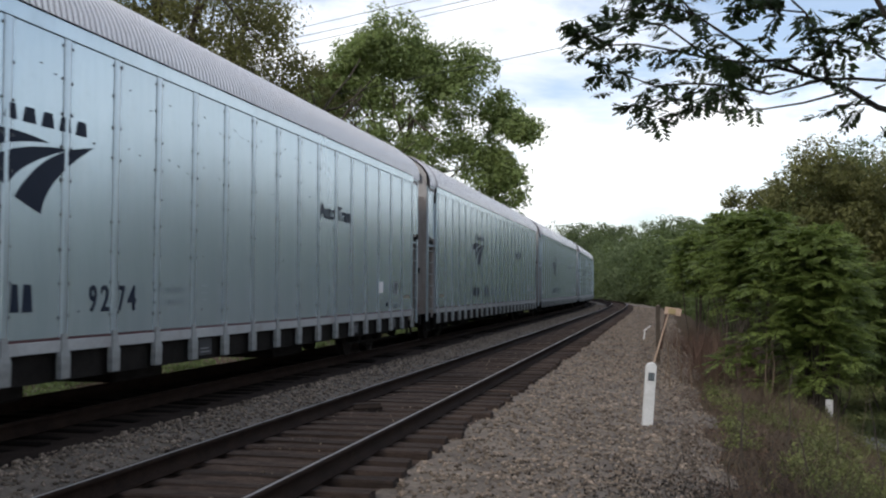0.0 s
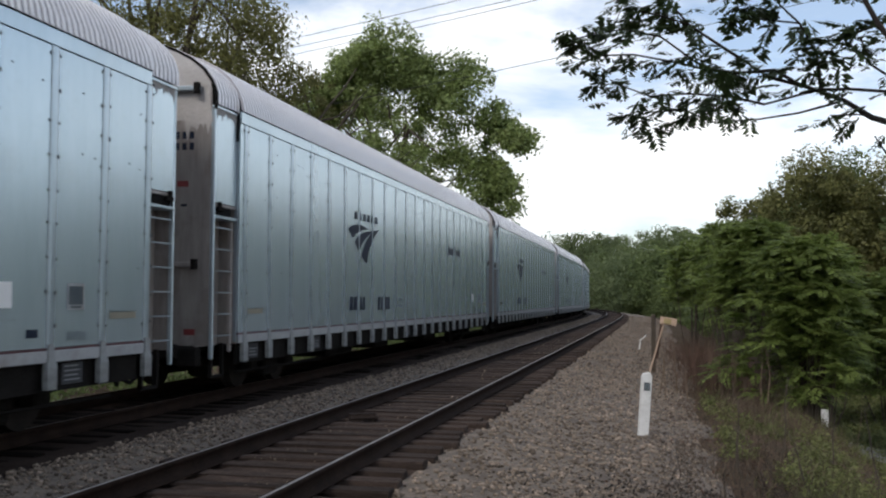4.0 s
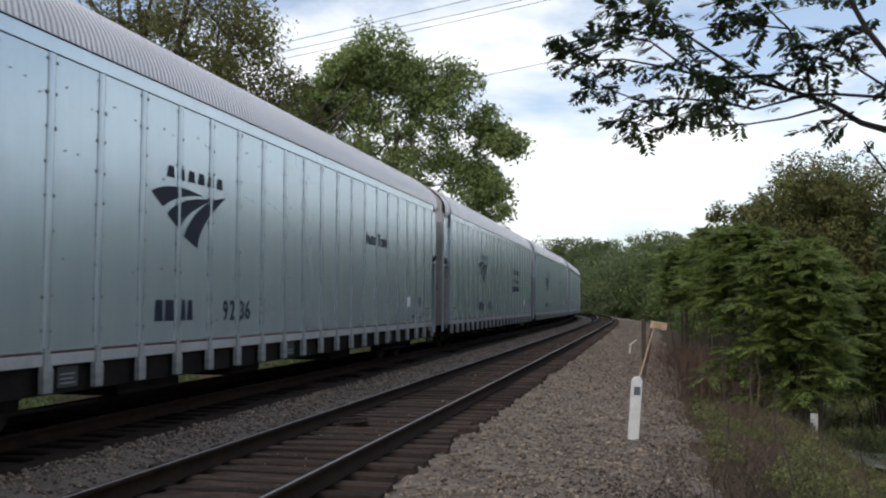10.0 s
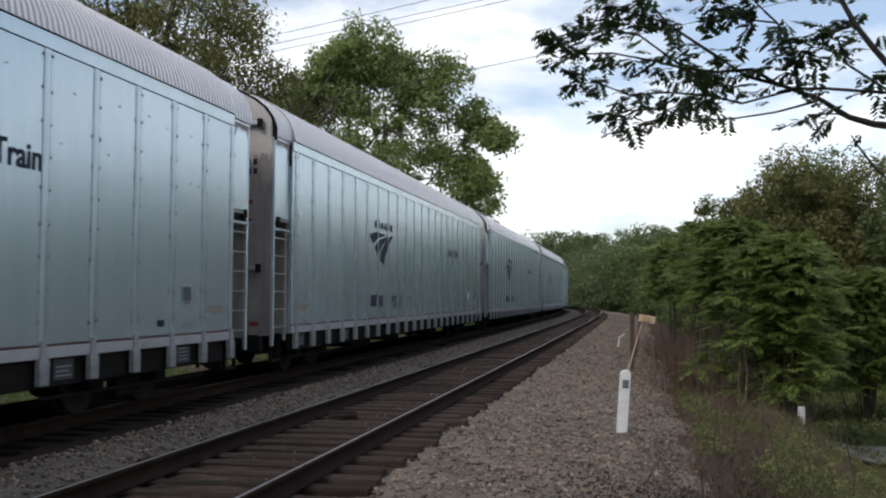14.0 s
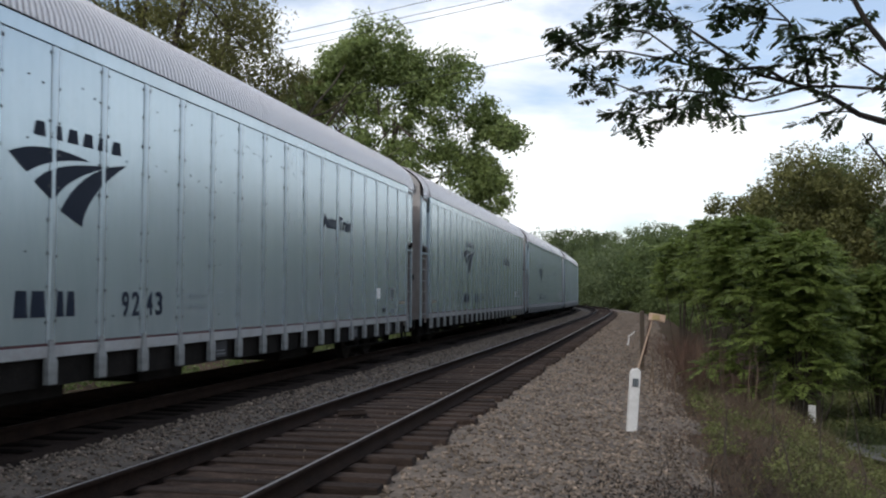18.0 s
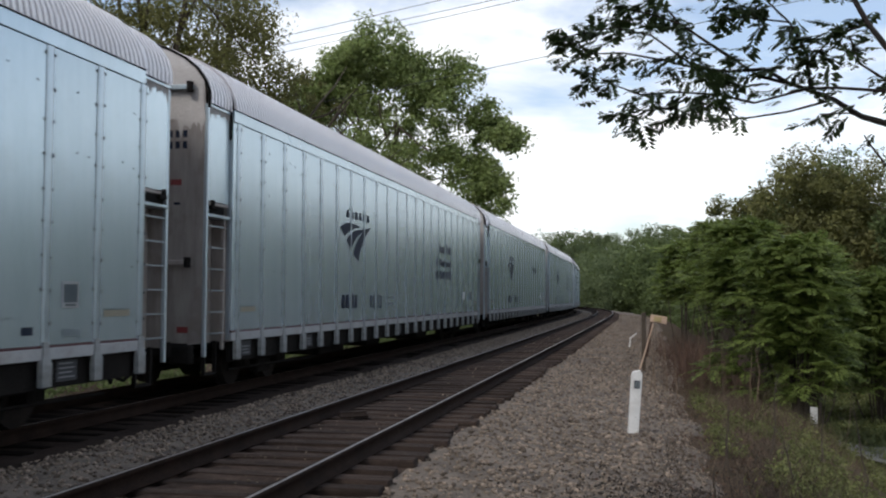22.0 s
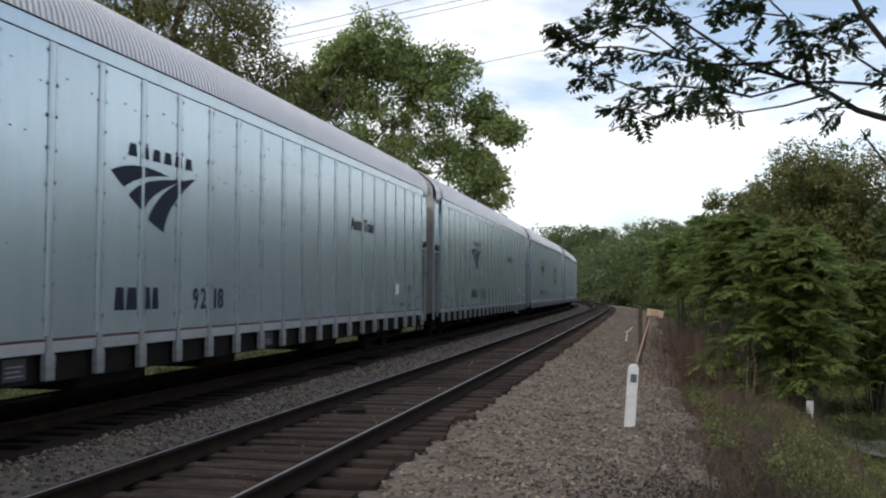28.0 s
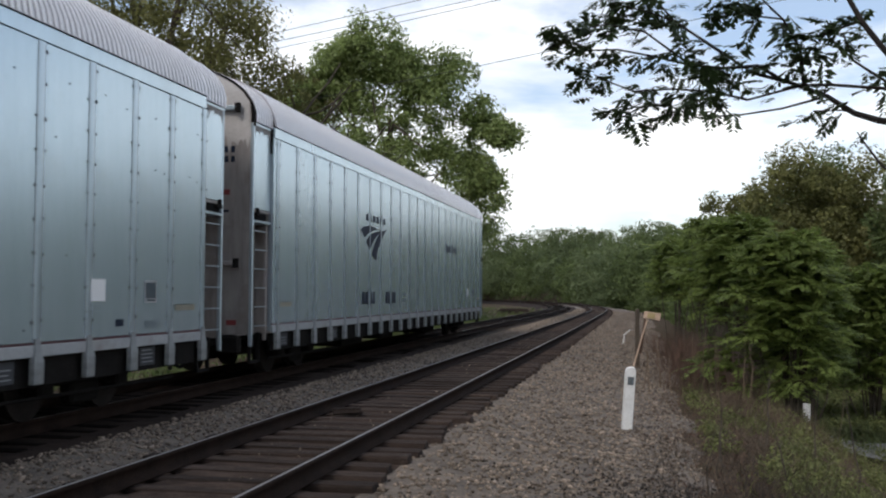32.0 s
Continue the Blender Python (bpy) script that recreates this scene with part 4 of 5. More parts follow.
def fronds(rng, base, way, long, pairs, leaflet, droop=0.35):
    """Feathered leaves: leaflets in pairs along a drooping stalk. base, way: arrays of places and directions."""
    n = len(base)
    way = way / np.linalg.norm(way, axis=1, keepdims=True)
    size = long * rng.uniform(0.7, 1.25, n)
    sideways = np.cross(way, np.array([0, 0, 1.0])) + rng.normal(size=(n, 3)) * 0.15
    sideways /= np.linalg.norm(sideways, axis=1, keepdims=True)
    out = []
    for i in range(pairs):
        t = 0.18 + 0.82 * (i + 0.5) / pairs
        p = base + way * (size * t)[:, None] + np.array([0, 0, -1.0]) * (droop * size * t * t)[:, None]
        tang = way + np.array([0, 0, -1.0]) * (2 * droop * t)
        tang /= np.linalg.norm(tang, axis=1, keepdims=True)
        k = leaflet * (0.55 + 0.9 * math.sin(math.pi * min(t * 0.9 + 0.08, 1.0)))
        for e in (-1, 1):
            d = sideways * e * 0.86 + tang * 0.42 + np.array([0, 0, -0.22]) + rng.normal(size=(n, 3)) * 0.12
            d /= np.linalg.norm(d, axis=1, keepdims=True)
            w = np.cross(d, np.cross(d, tang)) * 0.0 + tang * 0.5
            l = k * rng.uniform(0.8, 1.2, n)[:, None] * (size / long)[:, None]
            out.append(np.stack([p, p + d * l * 0.42 + w * l * 0.5, p + d * l, p + d * l * 0.5 - w * l * 0.45], 1))
    v = np.concatenate(out).reshape(-1, 3)
    return v, np.arange(len(v)).reshape(-1, 4)


def feather_shrub(x, y, z, height, spread, seed, material, label, low=0.14, tips=120, long=0.55, leaflet=0.12, pairs=9):
    """A thicket shrub of several stems with tiers of feathered, drooping leaves."""
    rng = np.random.default_rng(seed)
    ob = tagged(new("shrub"), label, "shrub")
    ob.matrix_basis = pose(x, y, z)
    bm = bmesh.new()
    bases, ways = [], []
    for i in range(tips):
        a, k = rng.uniform(0, 2 * math.pi), rng.random() ** 0.5
        level = rng.random() ** 0.75
        wide = spread * (1.0 - 0.55 * max(level - 0.55, 0) / 0.45) * (0.68 + 0.32 * math.sin(3 * a + seed) + 0.12 * math.sin(7 * level + 2 * a))
        tip = Vector((math.cos(a) * k * wide, math.sin(a) * k * wide, height * (low + (0.94 - low) * level)))
        if i % 12 == 0:
            foot = Vector((tip.x * 0.25, tip.y * 0.25, -0.2))
            mid = foot.lerp(tip, 0.55) + Vector(rng.normal(size=3)) * 0.12
            tube(bm, foot, mid, 0.028, 0.018, 5)
            tube(bm, mid, tip, 0.018, 0.008, 5)
        m = int(rng.integers(6, 10))
        for j in range(m):
            b = 2 * math.pi * j / m + rng.uniform(-0.3, 0.3)
            bases.append(tip)
            ways.append((math.cos(b) + math.cos(a) * 0.5, math.sin(b) + math.sin(a) * 0.5, rng.uniform(-0.1, 0.9)))
    part("woody_base", bm, BARK, ob)
    v, f = fronds(rng, np.array(bases), np.array(ways), long, pairs, leaflet)
    put("foliage", bulk("foliage", v, f, material), ob)
    return ob


# left of the line
tree("broadleaf_tree", -18.36, 66.98, 0.0, 20.8, 8.0, 11, LEAF_TREE, "tall dense green broadleaf tree behind the railway", leaf=0.15, clumps=560, per=130, crown_low=0.22, reach=0.24, clump=(0.08, 0.18), lobes=[(-0.01, -0.12, 0.898, 0.249, 0.097), (-0.32, 0.0, 0.771, 0.272, 0.105), (-0.58, 0.12, 0.652, 0.272, 0.105), (0.32, -0.12, 0.805, 0.198, 0.078), (0.62, 0.0, 0.77, 0.235, 0.09), (0.89, 0.12, 0.645, 0.177, 0.068), (1.12, -0.12, 0.578, 0.089, 0.034), (0.25, 0.0, 0.628, 0.528, 0.204), (0.62, 0.12, 0.548, 0.308, 0.119), (-0.15, -0.12, 0.559, 0.491, 0.19), (0.94, 0.0, 0.437, 0.132, 0.052), (0.45, -0.12, 0.403, 0.491, 0.19), (0.89, 0.0, 0.335, 0.235, 0.09), (0.05, 0.12, 0.425, 0.528, 0.204), (0.45, -0.1, 0.7, 0.3, 0.1), (-0.1, 0.1, 0.72, 0.26, 0.11), (-0.4, 0, 0.5, 0.34, 0.13), (0.75, 0, 0.45, 0.26, 0.1), (-0.65, 0, 0.42, 0.36, 0.14), (0.15, -0.1, 0.82, 0.2, 0.06), (-0.36, 0, 0.83, 0.2, 0.07), (-0.2, 0, 0.88, 0.18, 0.06), (-0.58, 0, 0.745, 0.2, 0.07), (-0.75, 0, 0.66, 0.2, 0.07)])
tree("broadleaf_tree", -25.83, 49.79, 0.0, 22.5, 6.8, 12, LEAF_WARM, "tall olive-green broadleaf tree with a thin crown", leaf=0.115, clumps=215, per=210, crown_low=0.25, lobes=[(0, 0, 0.66, 0.9, 0.34), (0.3, 0, 0.58, 0.75, 0.26)])
tree("broadleaf_tree", -19.37, 53.99, 0.0, 14.8, 2.3, 15, LEAF_WARM, "slender pale-leaved tree with an airy crown", leaf=0.08, clumps=60, per=110, crown_low=0.3, lobes=[(0, 0, 0.7, 1.0, 0.3)])
tree("broadleaf_tree", -37.33, 43.65, 0.0, 21, 7.5, 13, LEAF_DARK, "tall dark green broadleaf tree behind the railway", leaf=0.16, clumps=130, per=170, crown_low=0.2)
tree("broadleaf_tree", -26.23, 90.25, 0.0, 15, 7.0, 14, LEAF_DARK, "dark green tree at the edge of the clearing", leaf=0.18, clumps=130, per=170, crown_low=0.12)


def woods(name, rows, seed, material, leaf, label):
    """Many distant crowns in one body."""
    rng = np.random.default_rng(seed)
    vs, fs, o = [], [], 0
    for x, y, z, h, w in rows:
        cs, rs = [], []
        for i in range(24):
            d = rng.normal(size=3)
            d /= np.linalg.norm(d)
            k = rng.random() ** 0.4
            cs.append((x + d[0] * k * w, y + d[1] * k * w, z + h * (0.47 + 0.50 * d[2] * k)))
            rs.append(w * rng.uniform(0.22, 0.4))
        v, f = leaf_cloud(rng, cs, rs, 50, leaf * 1.12)
        vs.append(v)
        fs.append(f + o)
        o += len(v)
    return tagged(put(name, bulk(name, np.concatenate(vs), np.concatenate(fs), material)), label, "woods", kind="stuff")


rng = np.random.default_rng(77)
hill = []
while len(hill) < 250:
    a = radians(rng.uniform(-12, 19))
    d = 150 + 190 * rng.random() ** 1.2
    x, y = -d * math.sin(a), d * math.cos(a)
    near = min(math.hypot(x - line(s, 2.0)[0], y - line(s, 2.0)[1]) for s in range(70, 620, 6))
    across = x - float(np.interp(y, _Y, _X))
    if near > 10 and (across > 0 or y > 178):
        hill.append((x, y, ground_height(x, y) - 0.5, rng.uniform(12, 15.5), rng.uniform(4.0, 6.4)))
for i in range(60):
    a, d = radians(4 + 16 * (i + rng.random()) / 60), rng.uniform(255, 300)
    x, y = -d * math.sin(a), d * math.cos(a)
    g = ground_height(x, y) - 0.5
    hill.append((x, y, g, (1.5 + d * 0.0615 * rng.uniform(0.95, 1.04) - g) / 0.97, rng.uniform(6.0, 8.0)))
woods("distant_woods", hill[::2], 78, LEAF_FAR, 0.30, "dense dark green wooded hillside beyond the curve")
woods("distant_woods", hill[1::2], 79, LEAF_DARK, 0.30, "mid-green wooded hillside beyond the curve")
edge = []
for i in range(84):
    s = 56 + i * 1.9
    x, y, _ = line(s, -7.5 - rng.uniform(0, 7) - 0.012 * s)
    edge.append((x, y, ground_height(x, y) - 0.3, (2.2 + 0.062 * math.hypot(x, y)) * rng.uniform(0.62, 1.0), rng.uniform(1.7, 2.9)))
woods("lineside_thicket", edge, 80, LEAF_DARK, 0.17, "thicket of dark green young trees along the curve")

# right of the line: shrubs on the bank, taller trees behind
BUSH = "bushy green shrub with feathery drooping leaves on the bank"
for i, (x, y, z, h, w, low, m) in enumerate(((2.95, 22.8, -1.1, 4.1, 1.65, 0.13, LEAF), (4.2, 28.8, -1.9, 4.9, 1.6, 0.26, LEAF), (2.2, 27.0, -0.9, 4.6, 1.5, 0.44, LEAF), (1.9, 33.0, -0.8, 5.0, 1.5, 0.50, LEAF), (1.0, 36.5, -0.8, 4.5, 1.3, 0.50, LEAF), (6.05, 29.8, -1.9, 4.3, 1.6, 0.20, LEAF), (2.7, 40.2, -0.8, 4.4, 1.7, 0.3, LEAF_DARK), (2.8, 49.7, -0.8, 4.6, 2.0, 0.2, LEAF), (3.2, 59.2, -0.8, 4.8, 2.2, 0.14, LEAF_DARK))):
    feather_shrub(x, y, z, h, w, 30 + i, m, BUSH, low=low, tips=230 if y < 32 else 100, long=0.60, leaflet=0.085 if y < 32 else 0.11, pairs=13 if y < 32 else 9)
OLIVE = "olive-green tree standing behind the bank shrubs"
for i, (x, y, h, w, m) in enumerate(((5.6, 40, 9.5, 2.6, LEAF_WARM), (8.4, 41, 9.5, 3.0, LEAF_WARM), (9.4, 35.5, 8.4, 2.5, LEAF_DARK), (3.9, 44, 8.3, 2.1, LEAF_WARM), (12.0, 27, 7.4, 2.4, LEAF), (7.0, 43, 9.9, 2.4, LEAF_DARK), (12.5, 33, 9.4, 3.0, LEAF_DARK), (11.4, 44, 10.2, 3.2, LEAF_WARM), (5.4, 53, 9.2, 2.8, LEAF_DARK), (7.4, 68, 9.4, 3.5, LEAF), (6.4, 87, 9.4, 3.6, LEAF_DARK), (6.8, 47, 9.0, 2.6, LEAF_DARK), (9.0, 54, 9.8, 3.0, LEAF_DARK), (6.2, 60, 9.2, 2.6, LEAF_DARK), (9.6, 63, 10.2, 3.2, LEAF_WARM), (7.2, 77, 10.2, 3.2, LEAF_DARK), (9.6, 83, 11.0, 3.4, LEAF_DARK), (8.4, 97, 11.0, 3.6, LEAF_DARK))):
    tree("broadleaf_tree", x, y, ground_height(x, y), h, w, 50 + i, m, OLIVE, leaf=0.085 if y < 46 else 0.13, clumps=150 if y < 46 else 90, per=200 if y < 46 else 130, crown_low=0.14, lobes=[(0, 0, 0.64, 0.9, 0.31), (0.1, 0, 0.46, 1.05, 0.24)], reach=0.22, clump=(0.17, 0.32))


def overhead_tree():
    """A tree beside the eye whose feathered boughs hang into the view."""
    ob = tagged(new("overhanging_tree"), "tree with dark boughs and feathery leaves hanging overhead", "tree")
    bm = bmesh.new()
    rng = np.random.default_rng(9)
    bases, ways = [], []

    def bough(points, r0, r1, leafy=0.0):
        n = len(points) - 1
        for i in range(n):
            tube(bm, points[i], points[i + 1], r0 + (r1 - r0) * i / n, r0 + (r1 - r0) * (i + 1) / n, 6)
        if leafy:
            for i in range(n):
                a, b = Vector(points[i]), Vector(points[i + 1])
                for _ in range(int((b - a).length * 21 * leafy) + 1):
                    p = a.lerp(b, rng.random()) + Vector(rng.normal(size=3)) * 0.05
                    bases.append(p)
                    ways.append(Vector(((b - a).normalized().x * 0.5 + rng.normal() * 0.7, rng.normal() * 0.7, rng.normal() * 0.35 - 0.05)))
            p = Vector(points[-1])
            for _ in range(int(11 * leafy)):
                bases.append(p + Vector(rng.normal(size=3)) * 0.05)
                ways.append(Vector((rng.normal() * 0.8 - 0.35, rng.normal() * 0.7, rng.normal() * 0.4 - 0.05)))

    bough([(3.13, 7.1, -1.3), (3.03, 6.99, 0.6), (2.57, 6.91, 2.0), (1.97, 6.96, 2.62), (1.49, 7.01, 2.69)], 0.09, 0.022)
    bough([(2.57, 6.91, 2.0), (1.75, 6.98, 2.85), (1.51, 7.05, 3.19), (1.4, 7.11, 3.38), (1.27, 7.17, 3.68), (1.11, 7.16, 4.3)], 0.024, 0.014, 0.3)
    bough([(1.49, 7.01, 2.69), (1.35, 7.11, 2.76), (1.19, 7.17, 2.89), (0.96, 7.29, 3.02), (0.74, 7.43, 3.12), (0.58, 7.44, 3.24)], 0.022, 0.008, 0.15)
    bough([(1.97, 6.96, 2.62), (1.6, 7, 2.89), (1.19, 6.98, 2.93), (1.01, 6.95, 2.93), (0.83, 6.91, 2.88), (0.65, 6.88, 2.83)], 0.012, 0.007, 0.15)
    bough([(1.16, 7.15, 2.88), (1.03, 7.1, 2.84), (0.9, 7.19, 2.82), (0.65, 7.27, 2.80), (0.34, 7.34, 2.80)], 0.009, 0.005, 0.0)
    bough([(0.58, 7.44, 3.24), (0.38, 7.28, 3.34), (0.19, 7.38, 3.51), (0.04, 7.52, 3.74)], 0.013, 0.006, 1.3)
    bough([(0.94, 7.29, 3.02), (0.75, 7.19, 3.12), (0.52, 7.23, 3.12), (0.3, 7.31, 3.17), (0.07, 7.37, 3.25), (-0.21, 7.39, 3.32), (-0.52, 7.42, 3.33)], 0.013, 0.005, 1.3)
    bough([(0.3, 7.31, 3.17), (-0.01, 7.08, 3.36), (-0.27, 6.98, 3.40), (-0.55, 6.88, 3.33)], 0.008, 0.004, 1.5)
    bough([(0.65, 6.88, 2.83), (0.45, 7.09, 2.93), (0.18, 7.24, 2.99), (-0.09, 7.38, 3.01), (-0.25, 7.45, 3.09), (-0.38, 7.52, 3.17)], 0.009, 0.004, 1.1)
    bough([(0.34, 7.34, 2.80), (0.14, 7.24, 2.88), (-0.05, 7.32, 2.88), (-0.15, 7.38, 2.84)], 0.007, 0.004, 1.2)
    bough([(1.01, 6.95, 2.93), (1.01, 7.11, 3.21), (0.91, 7.17, 3.43), (0.78, 7.3, 3.62)], 0.012, 0.005, 1.4)
    bough([(1.4, 7.11, 3.38), (1.15, 6.98, 3.27), (1.03, 6.87, 3.12)], 0.01, 0.005, 1.2)
    bough([(1.46, 7.01, 2.70), (1.25, 6.97, 2.76), (1.06, 6.92, 2.75)], 0.007, 0.004, 0.4)
    bough([(1.6, 7, 2.89), (1.32, 6.96, 3.08), (1.25, 6.91, 3.25)], 0.01, 0.005, 1.0)
    bough([(0.91, 7.17, 3.43), (0.63, 7.08, 3.45), (0.48, 7.03, 3.53)], 0.007, 0.004, 1.6)
    bough([(0.19, 7.38, 3.51), (-0.01, 7.31, 3.57), (-0.25, 7.39, 3.66)], 0.006, 0.004, 1.6)
    bough([(0.58, 7.44, 3.24), (0.45, 7.09, 3.03), (0.38, 6.98, 2.86)], 0.006, 0.004, 1.8)
    bough([(1.27, 7.17, 3.68), (0.96, 7.05, 3.72), (0.61, 6.96, 3.72)], 0.012, 0.006, 1.8)
    bough([(1.77, 7.05, 2.1), (1.59, 7, 2.30), (1.5, 7.08, 2.42), (1.41, 7.13, 2.57), (1.37, 7.13, 2.64)], 0.012, 0.004)
    part("trunk", bm, TWIG, ob, "dark bare trunk and boughs")
    v, f = fronds(rng, np.array([tuple(p) for p in bases]), np.array([tuple(p) for p in ways]), 0.165, 6, 0.056, 0.22)
    put("foliage", bulk("foliage", v, f, LEAF_NEAR), ob)
    # Unseen crown over the eye, added to shade the near gravel.
    cs = [(rng.uniform(-4.0, 6.5), rng.uniform(-4.5, 4.6), rng.uniform(5.2, 9.0)) for _ in range(130)]
    v, f = leaf_cloud(rng, cs, rng.uniform(0.6, 1.2, len(cs)), 110, 0.11)
    put("crown", bulk("crown", v, f, LEAF_NEAR), ob)


overhead_tree()


def blades(name, n, place, tall, wide, lean, seed, material, label, category):
    """Thin upright blades or stalks in one body."""
    rng = np.random.default_rng(seed)
    p = place(rng, n)
    h = tall * rng.uniform(0.35, 1.2, n)
    a = rng.uniform(0, math.pi, n)
    d = np.stack([np.cos(a), np.sin(a), np.zeros(n)], -1) * (wide * rng.uniform(0.6, 1.3, n))[:, None]
    top = p + np.stack([rng.normal(size=n) * lean * h, rng.normal(size=n) * lean * h, h], -1)
    mid = p * 0.5 + top * 0.5 + np.stack([rng.normal(size=n) * lean * 0.3 * h, rng.normal(size=n) * lean * 0.3 * h, 0.08 * h], -1)
    v = np.stack([p - d, p + d, mid + d * 0.8, top + d * 0.2, top - d * 0.2, mid - d * 0.8], 1).reshape(-1, 3)
    o = np.arange(n)[:, None] * 6
    f = np.concatenate([o + np.array([0, 1, 2, 5]), o + np.array([5, 2, 3, 4])])
    return tagged(put(name, bulk(name, v, f, material)), label, category, kind="stuff")


def scatter(x0, x1, y0, y1, power=1.0, clump=0.5):
    """Places on the soil in a stretch, gathered in tufts."""
    def place(rng, n):
        m = max(n // 14, 1)
        cx, cy = x0 + (x1 - x0) * rng.random(m) ** power, y0 + (y1 - y0) * rng.random(m) ** 1.4
        i = rng.integers(0, m, n)
        x, y = cx[i] + rng.normal(size=n) * 0.16 * clump, cy[i] + rng.normal(size=n) * 0.16 * clump
        return np.stack([x, y, [max(ground_height(a, b), bed_height(-(a - NEAR_X)) if a < 1.6 else -9) - 0.02 for a, b in zip(x, y)]], -1)
    return place


def low_weeds(name, n, x0, x1, y0, y1, seed, material, label, size=0.045, tall=0.28):
    """Leafy weeds in low clumps on the bank."""
    rng = np.random.default_rng(seed)
    cs, rs = [], []
    for i in range(n):
        x, y = rng.uniform(x0, x1), y0 + (y1 - y0) * rng.random() ** 1.2
        if noise.noise((x * 0.8, y * 0.5, 3.0)) > 0.02:
            h = tall * rng.uniform(0.4, 1.2)
            cs.append((x, y, max(ground_height(x, y), -9) + h * 0.5))
            rs.append(h)
    v, f = leaf_cloud(rng, cs, rs, 40, size, 0.8)
    return tagged(put(name, bulk(name, v, f, material)), label, "weeds", kind="stuff")


def rod(points, r0, r1, n=5):
    """A thin bent round bar through the points."""
    bm = bmesh.new()
    rings = []
    for i, p in enumerate(points):
        r = r0 + (r1 - r0) * i / (len(points) - 1)
        rings.append([bm.verts.new(p + Vector((math.cos(2 * math.pi * j / n), math.sin(2 * math.pi * j / n), 0)) * r) for j in range(n)])
    for a, b in zip(rings, rings[1:]):
        for j in range(n):
            bm.faces.new((a[j], a[(j + 1) % n], b[(j + 1) % n], b[j]))
    bm.faces.new(rings[-1])
    return bm


def dead_sapling(x, y, tall, lean, seed):
    """A thin bare stem with a few twigs."""
    rng = np.random.default_rng(seed)
    ob = tagged(new("dead_sapling"), "thin dark bare sapling with a few twigs", "sapling", "bare saplings on the bank")
    ob.matrix_basis = pose(x, y, ground_height(x, y))
    pts = [Vector((0, 0, -0.1))]
    for i in range(6):
        pts.append(pts[-1] + Vector((lean * tall / 6 + rng.normal() * 0.02, rng.normal() * 0.02, (tall + 0.1) / 6)))
    part("stem", rod(pts, 0.015, 0.005), BARK, ob)
    for p in pts[2:]:
        for _ in range(2):
            d = Vector((rng.normal() * 0.12, rng.normal() * 0.12, rng.uniform(0.08, 0.2))) * tall
            part("twig", rod([p, p + d * 0.5 + Vector((rng.normal(), rng.normal(), 0)) * 0.015, p + d], 0.004, 0.0015), BARK, ob)


low_weeds("bank_weeds", 1500, 1.4, 6.0, 11.5, 31, 71, WEED, "low leafy green weeds covering the bank", 0.032, 0.24)
low_weeds("bank_weeds", 300, 0.8, 2.2, 14.0, 28, 72, WEED, "low leafy green weeds at the edge of the gravel", 0.03, 0.2)
low_weeds("verge_weeds", 2200, 4.0, 14.0, 25.2, 50, 73, WEED, "pale yellow-green weeds beyond the lane", 0.07, 0.34)
low_weeds("lineside_weeds", 1500, -14.0, -11.0, -6, 78, 74, LEAF_DARK, "dark green weeds beyond the far track", 0.06, 0.6)
rng = np.random.default_rng(81)
p = scatter(0.35, 2.8, 7.5, 28.5, 0.9, 2.5)(rng, 7000)
v, f = leaf_cloud(rng, p + np.array([0, 0, 0.03]), np.full(len(p), 0.03), 1, 0.028, 0.3)
# Dark bits strewn over the near gravel to darken it.
p = scatter(-0.9, 1.1, 7.0, 11.5, 0.7, 3.0)(rng, 4200)
w, g = leaf_cloud(rng, p + np.array([0, 0, 0.045]), np.full(len(p), 0.03), 1, 0.023, 0.3)
tagged(put("leaf_litter", bulk("leaf_litter", w, g, TWIG)), "dark leaf and twig bits darkening the near gravel", "litter", kind="stuff")
tagged(put("leaf_litter", bulk("leaf_litter", v, f, BRUSH)), "dry brown leaf litter on the soil of the bank", "litter", kind="stuff")
blades("bank_grass", 10000, scatter(1.9, 9.0, 8.8, 40), 0.32, 0.005, 0.5, 61, WEED, "uneven green grass and weeds on the bank", "grass")
blades("short_weeds", 3000, scatter(0.7, 3.0, 10.5, 46, 0.8), 0.16, 0.005, 0.6, 62, WEED, "short green weeds at the edge of the gravel", "weeds")
blades("dry_weeds", 5200, scatter(0.55, 2.8, 9.5, 28.5, 0.8, 2.2), 0.30, 0.003, 0.7, 63, STRAW, "short dry brown stalks beside the gravel", "weeds")
blades("dry_weeds", 1700, scatter(0.10, 2.2, 7.5, 15.5, 1.0, 2.0), 0.42, 0.002, 0.5, 64, TWIG, "dark thin dead stalks beside the gravel", "weeds")
blades("verge_grass", 9000, scatter(4.4, 13.0, 25.5, 44, 1.0, 1.5), 0.38, 0.012, 0.45, 69, GRASS, "bright green grass on the slope beyond the lane", "grass")
blades("meadow_grass", 9000, scatter(-26, -10.5, 48, 130), 0.4, 0.02, 0.4, 65, GRASS, "rough green grass beyond the far track", "grass")
blades("dead_brush", 2200, scatter(0.5, 2.0, 24, 40, 0.8, 2.5), 0.95, 0.005, 0.5, 66, BRUSH, "reddish-brown dead brush beside the leaning sign", "brush")
blades("dead_grass", 3400, scatter(1.3, 3.4, 19.5, 27, 1.0, 2.0), 0.36, 0.004, 0.5, 68, STRAW, "dry brown grass under the bank shrubs", "grass")
